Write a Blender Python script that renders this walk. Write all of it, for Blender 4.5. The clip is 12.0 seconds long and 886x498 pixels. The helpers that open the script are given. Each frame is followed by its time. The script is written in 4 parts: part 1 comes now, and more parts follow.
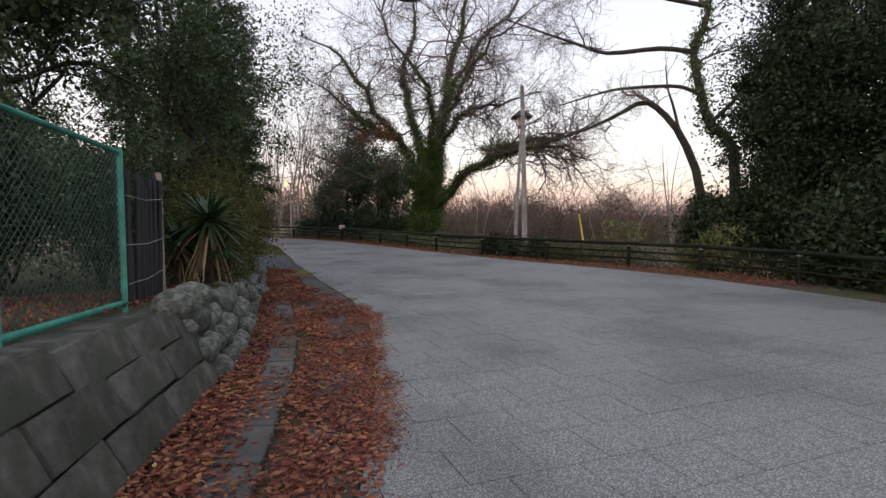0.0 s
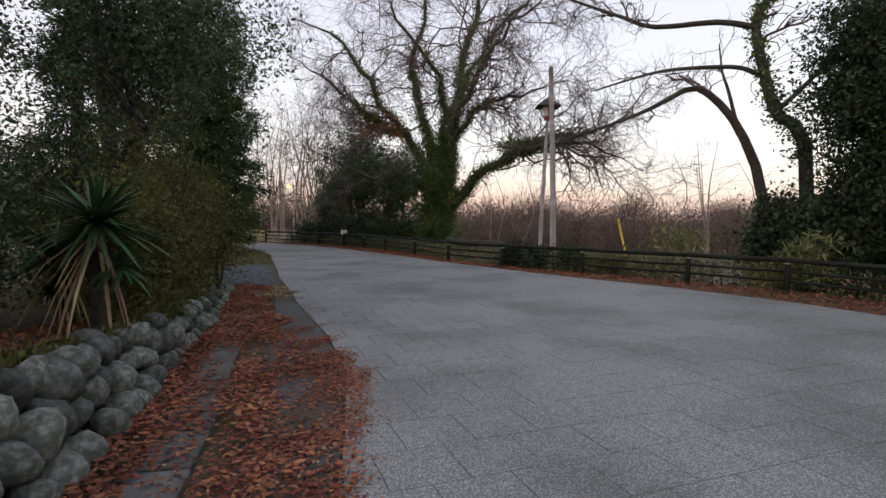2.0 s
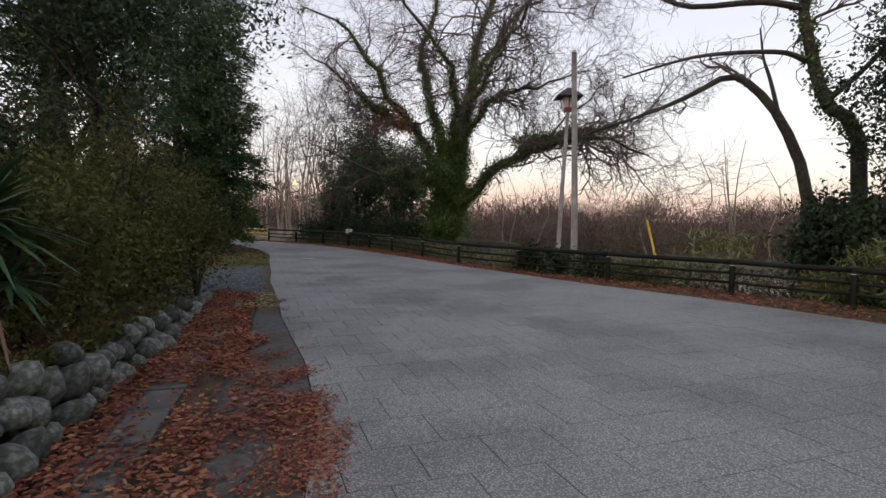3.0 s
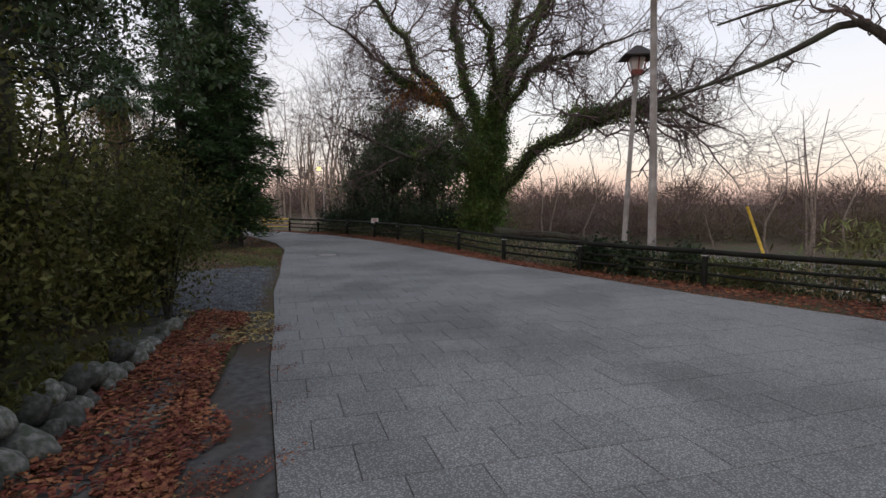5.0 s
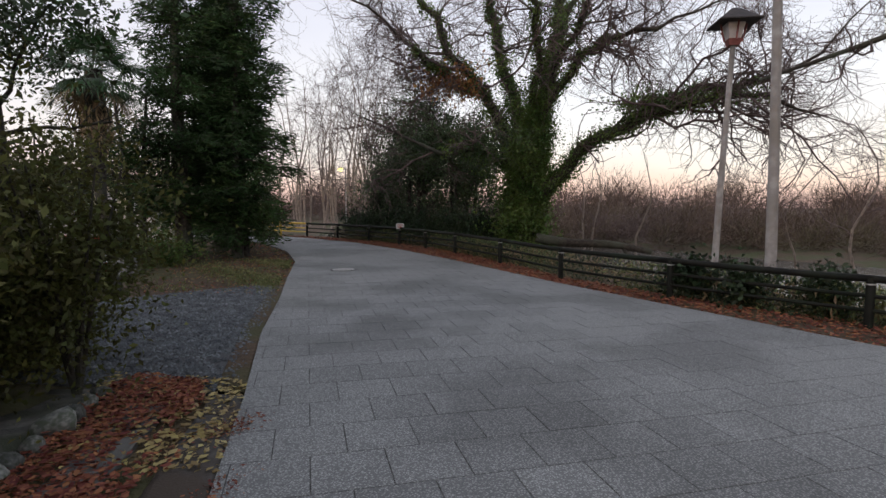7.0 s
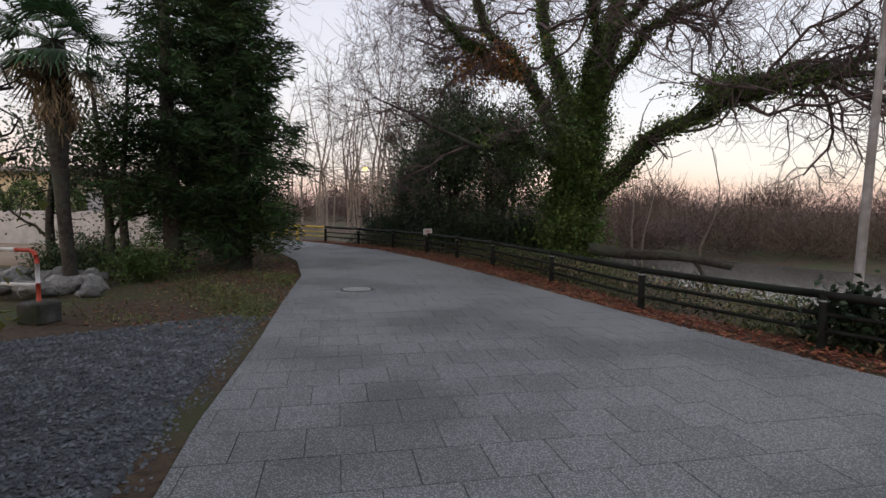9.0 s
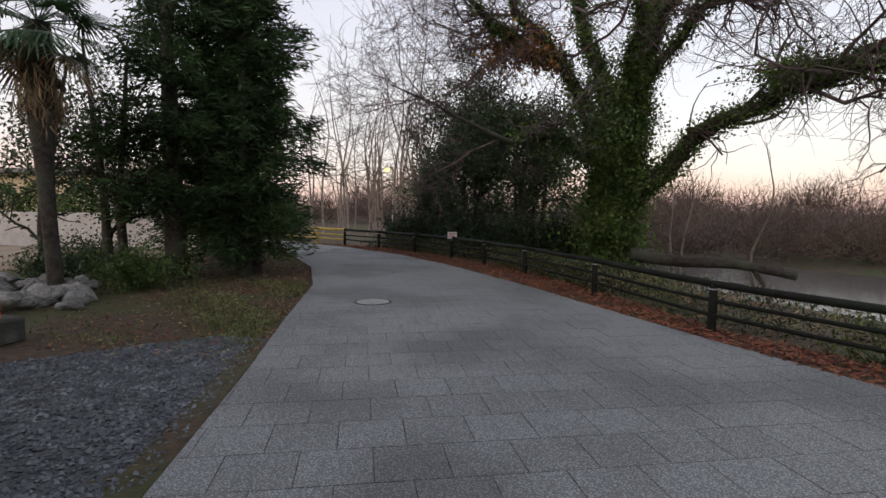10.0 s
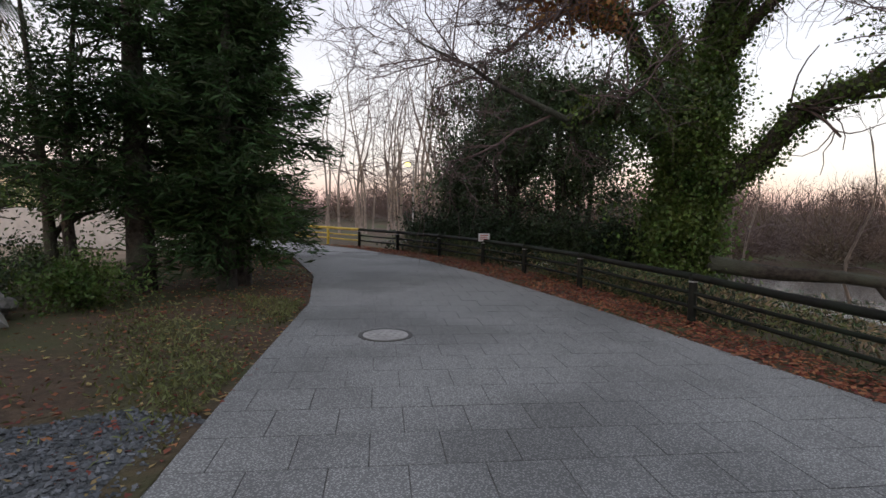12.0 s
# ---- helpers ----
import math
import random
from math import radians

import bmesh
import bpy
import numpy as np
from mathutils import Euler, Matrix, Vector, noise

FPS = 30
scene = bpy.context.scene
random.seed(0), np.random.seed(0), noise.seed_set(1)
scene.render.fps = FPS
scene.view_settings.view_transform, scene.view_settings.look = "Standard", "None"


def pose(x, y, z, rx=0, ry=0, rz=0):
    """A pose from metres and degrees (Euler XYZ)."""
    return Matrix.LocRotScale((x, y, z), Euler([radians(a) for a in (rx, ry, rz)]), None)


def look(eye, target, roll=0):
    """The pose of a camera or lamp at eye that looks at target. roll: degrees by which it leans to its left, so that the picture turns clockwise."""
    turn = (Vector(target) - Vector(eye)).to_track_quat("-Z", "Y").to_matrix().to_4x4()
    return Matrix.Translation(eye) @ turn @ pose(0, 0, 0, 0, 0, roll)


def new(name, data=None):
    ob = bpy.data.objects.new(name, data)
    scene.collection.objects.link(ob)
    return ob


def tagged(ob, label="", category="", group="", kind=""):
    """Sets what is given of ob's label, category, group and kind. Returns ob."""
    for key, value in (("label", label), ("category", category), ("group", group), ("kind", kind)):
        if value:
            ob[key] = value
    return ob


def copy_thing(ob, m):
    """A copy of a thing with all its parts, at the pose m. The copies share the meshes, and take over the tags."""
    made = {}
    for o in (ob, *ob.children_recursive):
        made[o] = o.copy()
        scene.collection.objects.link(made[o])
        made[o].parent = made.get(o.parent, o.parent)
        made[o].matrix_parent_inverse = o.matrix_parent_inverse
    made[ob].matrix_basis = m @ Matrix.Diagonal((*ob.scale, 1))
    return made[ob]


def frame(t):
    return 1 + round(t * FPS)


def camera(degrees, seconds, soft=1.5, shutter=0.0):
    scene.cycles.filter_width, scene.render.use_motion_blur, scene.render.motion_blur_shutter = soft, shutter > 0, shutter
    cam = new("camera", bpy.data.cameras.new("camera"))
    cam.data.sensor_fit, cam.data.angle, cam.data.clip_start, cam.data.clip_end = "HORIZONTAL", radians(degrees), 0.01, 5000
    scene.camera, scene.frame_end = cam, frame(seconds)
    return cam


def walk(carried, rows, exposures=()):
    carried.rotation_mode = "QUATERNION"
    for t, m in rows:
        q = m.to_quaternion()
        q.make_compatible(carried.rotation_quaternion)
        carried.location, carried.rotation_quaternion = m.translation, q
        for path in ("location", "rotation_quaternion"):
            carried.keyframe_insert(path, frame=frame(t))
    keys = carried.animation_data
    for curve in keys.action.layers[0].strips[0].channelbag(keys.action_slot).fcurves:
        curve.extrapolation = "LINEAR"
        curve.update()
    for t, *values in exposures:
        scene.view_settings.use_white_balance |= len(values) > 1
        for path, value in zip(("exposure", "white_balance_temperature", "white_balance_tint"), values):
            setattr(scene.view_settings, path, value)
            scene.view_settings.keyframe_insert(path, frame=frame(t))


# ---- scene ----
cam = camera(78.9, 12.0)
METRES, EYE, TILT, LEAN, TURN = 18.4, 1.61, -3.7, 0.0, 0.0
ROWS = [
    (0.0, 0.0, 0.0, 0.0, -0.0, 0.0, 0.0),
    (0.5, -0.0006, 0.0443, 0.0033, 0.61, 0.49, -0.04),
    (1.0, -0.006, 0.0861, 0.005, 1.1, 0.59, -0.22),
    (1.5, -0.0072, 0.1294, 0.0064, 0.94, 0.57, -0.26),
    (2.0, -0.0079, 0.1711, 0.0091, 0.99, 0.53, -0.32),
    (2.5, -0.0059, 0.2126, 0.0124, 1.08, 0.5, -0.39),
    (3.0, -0.0099, 0.2558, 0.0151, 2.01, 0.41, -0.92),
    (5.0, -0.0391, 0.4161, 0.0311, 4.92, -1.22, -0.43),
    (5.5, -0.0481, 0.4567, 0.035, 5.36, -1.23, -0.35),
    (6.0, -0.0601, 0.4975, 0.0378, 6.25, -1.03, -0.31),
    (6.5, -0.0677, 0.5379, 0.0417, 6.54, -1.07, -0.37),
    (7.0, -0.0775, 0.5786, 0.0441, 7.4, -1.0, -0.73),
    (9.0, -0.1127, 0.7393, 0.0573, 10.28, -0.89, -1.29),
    (9.5, -0.1203, 0.7788, 0.0599, 11.1, -0.9, -1.37),
    (10.0, -0.1326, 0.8176, 0.061, 12.72, -0.72, -1.46),
    (10.5, -0.143, 0.8574, 0.0634, 14.09, -0.67, -1.53),
    (11.0, -0.1587, 0.8967, 0.0644, 14.78, -0.66, -1.61),
    (11.5, -0.1705, 0.9367, 0.0662, 14.66, -0.82, -1.73),
    (12.0, -0.1852, 0.9737, 0.0674, 14.82, -0.88, -1.9),
]
walk(cam, [(t, pose(0, 0, EYE, TILT, LEAN, TURN) @ pose(METRES * x, METRES * y, METRES * z, 90 + pitch, roll, yaw)) for t, x, y, z, yaw, pitch, roll in ROWS], ((0.0, 0.34), (2.5, 0.22), (5.0, 0.1), (7.0, 0.19), (9.0, 0.12), (12.0, 0.3)))

# ---- world and light ----
world = bpy.data.worlds.new("dusk_sky")
scene.world = world
world.use_nodes = True
wn, wl = world.node_tree.nodes, world.node_tree.links
wn.clear()
w_out = wn.new("ShaderNodeOutputWorld")
w_sky = wn.new("ShaderNodeTexSky")
w_sky.sky_type, w_sky.sun_disc = "NISHITA", False
w_sky.sun_elevation, w_sky.sun_rotation = radians(6.0), radians(205.0)
w_bg1 = wn.new("ShaderNodeBackground")
w_bg1.inputs["Strength"].default_value = 0.05
wl.new(w_sky.outputs[0], w_bg1.inputs["Color"])
w_co = wn.new("ShaderNodeTexCoord")
w_sep = wn.new("ShaderNodeSeparateXYZ")
wl.new(w_co.outputs["Generated"], w_sep.inputs[0])
w_noise = wn.new("ShaderNodeTexNoise")
w_noise.inputs["Scale"].default_value, w_noise.inputs["Detail"].default_value = 2.2, 6
w_map = wn.new("ShaderNodeMapping")
w_map.inputs["Scale"].default_value = (1, 1, 4)
wl.new(w_co.outputs["Generated"], w_map.inputs[0])
wl.new(w_map.outputs[0], w_noise.inputs["Vector"])
w_mad = wn.new("ShaderNodeMath")
w_mad.operation = "MULTIPLY_ADD"
wl.new(w_noise.outputs["Fac"], w_mad.inputs[0])
w_mad.inputs[1].default_value = 0.16
wl.new(w_sep.outputs["Z"], w_mad.inputs[2])
w_ramp = wn.new("ShaderNodeValToRGB")
cr = w_ramp.color_ramp
stops = [(0.08, (0.72, 0.47, 0.46)), (0.115, (0.82, 0.60, 0.57)), (0.17, (0.82, 0.72, 0.72)), (0.27, (0.79, 0.75, 0.785)), (0.5, (0.66, 0.65, 0.755)), (1.0, (0.63, 0.635, 0.725))]
while len(cr.elements) < len(stops):
    cr.elements.new(0.5)
for e, (p, c) in zip(cr.elements, stops):
    e.position, e.color = p, (*c, 1)
wl.new(w_mad.outputs[0], w_ramp.inputs[0])
w_bg2 = wn.new("ShaderNodeBackground")
w_bg2.inputs["Strength"].default_value = 0.95
wl.new(w_ramp.outputs[0], w_bg2.inputs["Color"])
w_add = wn.new("ShaderNodeAddShader")
wl.new(w_bg1.outputs[0], w_add.inputs[0])
wl.new(w_bg2.outputs[0], w_add.inputs[1])
wl.new(w_add.outputs[0], w_out.inputs["Surface"])

sun = new("sun", bpy.data.lights.new("sun", "SUN"))
sun.data.energy, sun.data.angle, sun.data.color = 0.5, radians(25), (1.0, 0.86, 0.78)
sun.matrix_world = look((-8, -18, 12), (0, 0, 0))


# ---- materials ----
def material(name, c1, c2, scale=6.0, rough=0.8, bump=0.3, bump_scale=40.0, c3=None, big=0.6, island=0.0, objrand=0.0, metal=0.0, trans=0.0, distance=0.01, spec=0.4, coords="Object"):
    """Two-scale noise colour between c1 and c2, blotches of c3, and a fine bump."""
    m = bpy.data.materials.new(name)
    m.use_nodes = True
    n, l = m.node_tree.nodes, m.node_tree.links
    b = n["Principled BSDF"]
    co = n.new("ShaderNodeTexCoord")
    n1 = n.new("ShaderNodeTexNoise")
    n1.inputs["Scale"].default_value, n1.inputs["Detail"].default_value = scale, 8
    l.new(co.outputs[coords], n1.inputs["Vector"])
    r1 = n.new("ShaderNodeValToRGB")
    r1.color_ramp.elements[0].position, r1.color_ramp.elements[1].position = 0.35, 0.65
    r1.color_ramp.elements[0].color, r1.color_ramp.elements[1].color = (*c1, 1), (*c2, 1)
    l.new(n1.outputs["Fac"], r1.inputs[0])
    col = r1.outputs[0]
    if c3:
        n2 = n.new("ShaderNodeTexNoise")
        n2.inputs["Scale"].default_value, n2.inputs["Detail"].default_value = big, 5
        l.new(co.outputs[coords], n2.inputs["Vector"])
        r2 = n.new("ShaderNodeValToRGB")
        r2.color_ramp.elements[0].position, r2.color_ramp.elements[1].position = 0.45, 0.62
        l.new(n2.outputs["Fac"], r2.inputs[0])
        mx = n.new("ShaderNodeMixRGB")
        l.new(r2.outputs[0], mx.inputs[0])
        l.new(col, mx.inputs[1])
        mx.inputs[2].default_value = (*c3, 1)
        col = mx.outputs[0]
    if island or objrand:
        src = n.new("ShaderNodeNewGeometry").outputs["Random Per Island"] if island else n.new("ShaderNodeObjectInfo").outputs["Random"]
        a = island or objrand
        mr = n.new("ShaderNodeMapRange")
        mr.inputs[3].default_value, mr.inputs[4].default_value = 1 - a, 1 + a
        l.new(src, mr.inputs[0])
        hs = n.new("ShaderNodeHueSaturation")
        l.new(mr.outputs[0], hs.inputs["Value"])
        if island:
            mh = n.new("ShaderNodeMapRange")
            mh.inputs[3].default_value, mh.inputs[4].default_value = 0.5 - 0.05 * a, 0.5 + 0.05 * a
            l.new(src, mh.inputs[0])
            l.new(mh.outputs[0], hs.inputs["Hue"])
        l.new(col, hs.inputs["Color"])
        col = hs.outputs[0]
    l.new(col, b.inputs["Base Color"])
    b.inputs["Roughness"].default_value, b.inputs["Metallic"].default_value = rough, metal
    b.inputs["Specular IOR Level"].default_value = spec
    if bump:
        n3 = n.new("ShaderNodeTexNoise")
        n3.inputs["Scale"].default_value, n3.inputs["Detail"].default_value = bump_scale, 6
        l.new(co.outputs[coords], n3.inputs["Vector"])
        bp = n.new("ShaderNodeBump")
        bp.inputs["Strength"].default_value, bp.inputs["Distance"].default_value = bump, distance
        l.new(n3.outputs["Fac"], bp.inputs["Height"])
        l.new(bp.outputs[0], b.inputs["Normal"])
    if trans:
        tr = n.new("ShaderNodeBsdfTranslucent")
        l.new(col, tr.inputs["Color"])
        ms = n.new("ShaderNodeMixShader")
        ms.inputs[0].default_value = trans
        l.new(b.outputs[0], ms.inputs[1])
        l.new(tr.outputs[0], ms.inputs[2])
        l.new(ms.outputs[0], n["Material Output"].inputs["Surface"])
    return m


def speckled(name, c1, c2, stain, size=55.0, objrand=0.08):
    """Exposed-aggregate concrete: pale grains in a dark binder, with broad stains."""
    m = material(name, c1, c2, 90, 0.75, 0.5, 220, stain, 0.45, objrand=objrand, distance=0.004, spec=0.3)
    n, l = m.node_tree.nodes, m.node_tree.links
    b = n["Principled BSDF"]
    v = n.new("ShaderNodeTexVoronoi")
    v.inputs["Scale"].default_value = size
    place = n.new("ShaderNodeNewGeometry").outputs["Position"]
    for k in [k for k in n if k.type == "TEX_NOISE"]:
        l.new(place, k.inputs["Vector"])
    l.new(place, v.inputs["Vector"])
    r = n.new("ShaderNodeValToRGB")
    r.color_ramp.elements[0].position, r.color_ramp.elements[1].position = 0.15, 0.55
    r.color_ramp.elements[0].color, r.color_ramp.elements[1].color = (1.42, 1.42, 1.4, 1), (0.6, 0.6, 0.61, 1)
    l.new(v.outputs["Distance"], r.inputs[0])
    mul = n.new("ShaderNodeMixRGB")
    mul.blend_type, mul.inputs[0].default_value = "MULTIPLY", 1.0
    old = b.inputs["Base Color"].links[0].from_socket
    l.new(old, mul.inputs[1])
    l.new(r.outputs[0], mul.inputs[2])
    l.new(mul.outputs[0], b.inputs["Base Color"])
    return m


def emissive(name, colour, strength):
    m = bpy.data.materials.new(name)
    m.use_nodes = True
    b = m.node_tree.nodes["Principled BSDF"]
    b.inputs["Base Color"].default_value = (*colour, 1)
    b.inputs["Emission Color"].default_value = (*colour, 1)
    b.inputs["Emission Strength"].default_value = strength
    return m


M_TILE = speckled("aggregate_paver", (0.222, 0.232, 0.229), (0.345, 0.357, 0.353), (0.198, 0.206, 0.203), 62.0, 0.09)
M_ASPHALT = speckled("asphalt", (0.13, 0.132, 0.14), (0.18, 0.182, 0.19), (0.15, 0.15, 0.158), 70)
M_JOINT = material("joint_sand", (0.05, 0.049, 0.046), (0.16, 0.157, 0.15), 9)
M_SOIL = material("soil_and_grass", (0.055, 0.037, 0.024), (0.105, 0.072, 0.043), 9, 0.95, 0.8, 30, (0.06, 0.068, 0.026), 0.5, distance=0.03)
M_GRAVEL = material("dark_gravel", (0.06, 0.067, 0.073), (0.13, 0.14, 0.147), 34, 0.9, 1.0, 45, (0.085, 0.09, 0.095), 0.7, distance=0.03)
M_PEBBLE = material("gravel_stone", (0.06, 0.07, 0.078), (0.15, 0.165, 0.175), 4, 0.8, 0.3, 80, island=0.5)
M_CONC = material("mossy_concrete", (0.045, 0.047, 0.042), (0.115, 0.112, 0.1), 7, 0.95, 1.0, 45, (0.04, 0.046, 0.03), 2.2, objrand=0.25, distance=0.012)
M_DAMP = material("damp_gutter_concrete", (0.05, 0.051, 0.05), (0.1, 0.1, 0.097), 12, 0.8, 0.6, 60, (0.062, 0.048, 0.037), 1.3)
M_LID = material("drain_concrete", (0.08, 0.083, 0.083), (0.14, 0.14, 0.137), 7, 0.9, 0.5, 90, (0.1, 0.1, 0.09), 1.0, objrand=0.25)
M_STONE = material("river_stone", (0.078, 0.086, 0.08), (0.2, 0.202, 0.185), 3.5, 0.8, 0.5, 22, (0.06, 0.072, 0.05), 2.6, objrand=0.55, distance=0.008)
M_LITTER = material("fallen_leaf", (0.17, 0.054, 0.032), (0.3, 0.105, 0.06), 1.5, 0.8, 0.2, 60, island=0.5, trans=0.1)
M_LITTER2 = material("yellow_fallen_leaf", (0.27, 0.2, 0.07), (0.36, 0.29, 0.14), 1.5, 0.8, 0.2, 60, island=0.4, trans=0.1)
M_GREEN = material("green_painted_steel", (0.03, 0.2, 0.15), (0.05, 0.28, 0.21), 9, 0.5, 0.2, 70, (0.03, 0.15, 0.11), 3.0)
M_WIRE = material("green_wire", (0.03, 0.075, 0.06), (0.055, 0.105, 0.085), 9, 0.6, 0)
M_BLACKWOOD = material("black_stained_wood", (0.01, 0.012, 0.013), (0.024, 0.026, 0.027), 14, 0.85, 0.6, 40, (0.034, 0.035, 0.034), 1.2, objrand=0.3)
M_RAIL = material("dark_brown_rail", (0.007, 0.007, 0.006), (0.014, 0.014, 0.011), 8, 0.7, 0.3, 50, (0.014, 0.02, 0.012), 1.2, spec=0.2)
M_RAILY = material("yellow_painted_rail", (0.35, 0.25, 0.03), (0.5, 0.36, 0.05), 8, 0.6, 0.2, 50)
M_BARK = material("dark_bark", (0.026, 0.022, 0.018), (0.07, 0.058, 0.048), 10, 0.95, 1.0, 26, (0.07, 0.075, 0.055), 1.0, distance=0.04)
M_TWIG = material("grey_brown_twig", (0.085, 0.062, 0.058), (0.16, 0.12, 0.115), 3, 0.95, 0)
M_PALEBARK = material("pale_bark", (0.16, 0.13, 0.11), (0.28, 0.23, 0.19), 6, 0.95, 0.6, 26)
M_THICKET = material("dry_brown_thicket", (0.075, 0.053, 0.04), (0.15, 0.105, 0.08), 0.5, 0.95, 0, island=0.35)
M_THICKET2 = material("grey_mauve_thicket", (0.08, 0.06, 0.055), (0.15, 0.112, 0.103), 0.5, 0.95, 0, island=0.3)
M_THICKET3 = material("olive_brown_thicket", (0.07, 0.06, 0.035), (0.13, 0.105, 0.065), 0.5, 0.95, 0, island=0.35)
M_LEAF = material("dark_evergreen_leaf", (0.035, 0.06, 0.024), (0.08, 0.115, 0.048), 1.2, 0.45, 0, island=0.6, trans=0.22)
M_LEAFD = material("holly_green_leaf", (0.018, 0.034, 0.016), (0.046, 0.066, 0.032), 1.2, 0.6, 0, island=0.6, trans=0.15, spec=0.25)
M_IVY = material("ivy_leaf", (0.05, 0.095, 0.02), (0.14, 0.2, 0.05), 1.0, 0.5, 0, island=0.5, trans=0.3)
M_CEDAR = material("cedar_needle", (0.02, 0.046, 0.013), (0.05, 0.092, 0.026), 0.9, 0.7, 0, island=0.5, trans=0.2)
M_BUSH = material("olive_shrub_leaf", (0.075, 0.085, 0.024), (0.16, 0.15, 0.042), 0.9, 0.6, 0, island=0.5, trans=0.4)
M_RUST = material("rust_leaf", (0.2, 0.09, 0.035), (0.33, 0.16, 0.06), 1.0, 0.7, 0, island=0.4, trans=0.25)
M_SASA = material("bamboo_grass", (0.09, 0.11, 0.035), (0.22, 0.22, 0.09), 1.0, 0.6, 0, island=0.6, trans=0.25)
M_YUCCA = material("yucca_blade", (0.03, 0.065, 0.025), (0.06, 0.11, 0.045), 3, 0.45, 0, island=0.5, trans=0.15)
M_DRY = material("dry_blade", (0.2, 0.145, 0.085), (0.3, 0.22, 0.13), 3, 0.8, 0, island=0.4)
M_POLE = material("weathered_pole", (0.27, 0.25, 0.24), (0.4, 0.38, 0.37), 6, 0.85, 0.4, 60, (0.24, 0.22, 0.2), 1.0)
M_LANTERN = material("dark_copper_roof", (0.02, 0.016, 0.016), (0.04, 0.032, 0.03), 8, 0.6, 0.2, 60)
M_REDWOOD = material("red_brown_frame", (0.16, 0.05, 0.045), (0.24, 0.08, 0.07), 8, 0.6, 0.2, 60)
M_GLASSW = material("frosted_pane", (0.5, 0.46, 0.45), (0.6, 0.56, 0.55), 6, 0.3, 0)
M_YELLOW = material("yellow_sleeve", (0.5, 0.32, 0.03), (0.62, 0.42, 0.05), 8, 0.5, 0.1)
M_RED = material("red_paint", (0.5, 0.06, 0.035), (0.6, 0.09, 0.05), 8, 0.45, 0.1)
M_WHITE = material("white_paint", (0.68, 0.68, 0.68), (0.8, 0.8, 0.79), 8, 0.5, 0.1)
M_IRON = material("manhole_iron", (0.3, 0.3, 0.3), (0.42, 0.42, 0.41), 14, 0.55, 0.6, 90, (0.26, 0.26, 0.25), 3.0)
M_WALLY = material("cream_render", (0.58, 0.48, 0.32), (0.66, 0.56, 0.39), 2, 0.9, 0.2, 50)
M_ROOF = material("grey_roof", (0.2, 0.18, 0.17), (0.3, 0.27, 0.26), 4, 0.8, 0.2)
M_PALEWALL = material("pale_concrete", (0.4, 0.38, 0.36), (0.5, 0.48, 0.46), 3, 0.9, 0.3)
M_FIELD = material("dry_field", (0.22, 0.165, 0.115), (0.3, 0.235, 0.17), 0.8, 0.95, 0.5, 12)
M_BOULDER = material("grey_boulder", (0.12, 0.12, 0.116), (0.27, 0.262, 0.25), 3, 0.85, 0.6, 20, (0.15, 0.15, 0.13), 1.2, objrand=0.4)
M_WATER = material("still_water", (0.1, 0.095, 0.085), (0.13, 0.12, 0.105), 1, 0.12, 0.25, 2.5, distance=0.05)
M_LAMP = emissive("lit_lamp", (1.0, 0.82, 0.25), 2.2)
M_STEEL = material("galvanised_steel", (0.35, 0.35, 0.34), (0.45, 0.45, 0.44), 8, 0.5, 0.1, metal=0.4)


# ---- mesh helpers ----
def mesh_of(name, verts, faces, mat, smooth=False):
    """A mesh from arrays of corners and faces of one size (3 or 4)."""
    me = bpy.data.meshes.new(name)
    v, f = np.asarray(verts, dtype=np.float32).reshape(-1, 3), np.asarray(faces, dtype=np.int32)
    k = f.shape[1]
    me.vertices.add(len(v))
    me.vertices.foreach_set("co", v.ravel())
    me.loops.add(f.size)
    me.loops.foreach_set("vertex_index", f.ravel())
    me.polygons.add(len(f))
    me.polygons.foreach_set("loop_start", np.arange(0, f.size, k, dtype=np.int32))
    me.polygons.foreach_set("loop_total", np.full(len(f), k, dtype=np.int32))
    me.update(calc_edges=True)
    if smooth:
        me.polygons.foreach_set("use_smooth", np.ones(len(f), dtype=bool))
    me.materials.append(mat)
    return me


def part(name, data, parent=None, label="", mat=None, at=None, smooth=False):
    """Links a bmesh or a mesh as one object, under a thing or a part of it."""
    if isinstance(data, bmesh.types.BMesh):
        me = bpy.data.meshes.new(name)
        if smooth:
            for f in data.faces:
                f.smooth = True
        data.to_mesh(me)
        data.free()
        me.materials.append(mat)
        data = me
    ob = new(name, data)
    if parent:
        ob.parent = parent
    if at is not None:
        ob.matrix_basis = at
    if label:
        tagged(ob, label)
    return ob


def thing(name, label, category, at=(0, 0, 0), group="", kind=""):
    ob = new(name)
    ob.location = at
    ob.empty_display_size = 0.2
    return tagged(ob, label, category, group, kind)


def box(sx, sy, sz, bevel=0.01, at=(0, 0, 0), seg=1):
    bm = bmesh.new()
    bmesh.ops.create_cube(bm, size=1)
    bmesh.ops.scale(bm, vec=(sx, sy, sz), verts=bm.verts)
    if bevel:
        bmesh.ops.bevel(bm, geom=bm.edges[:], offset=bevel, segments=seg, affect="EDGES")
    bmesh.ops.translate(bm, vec=at, verts=bm.verts)
    return bm


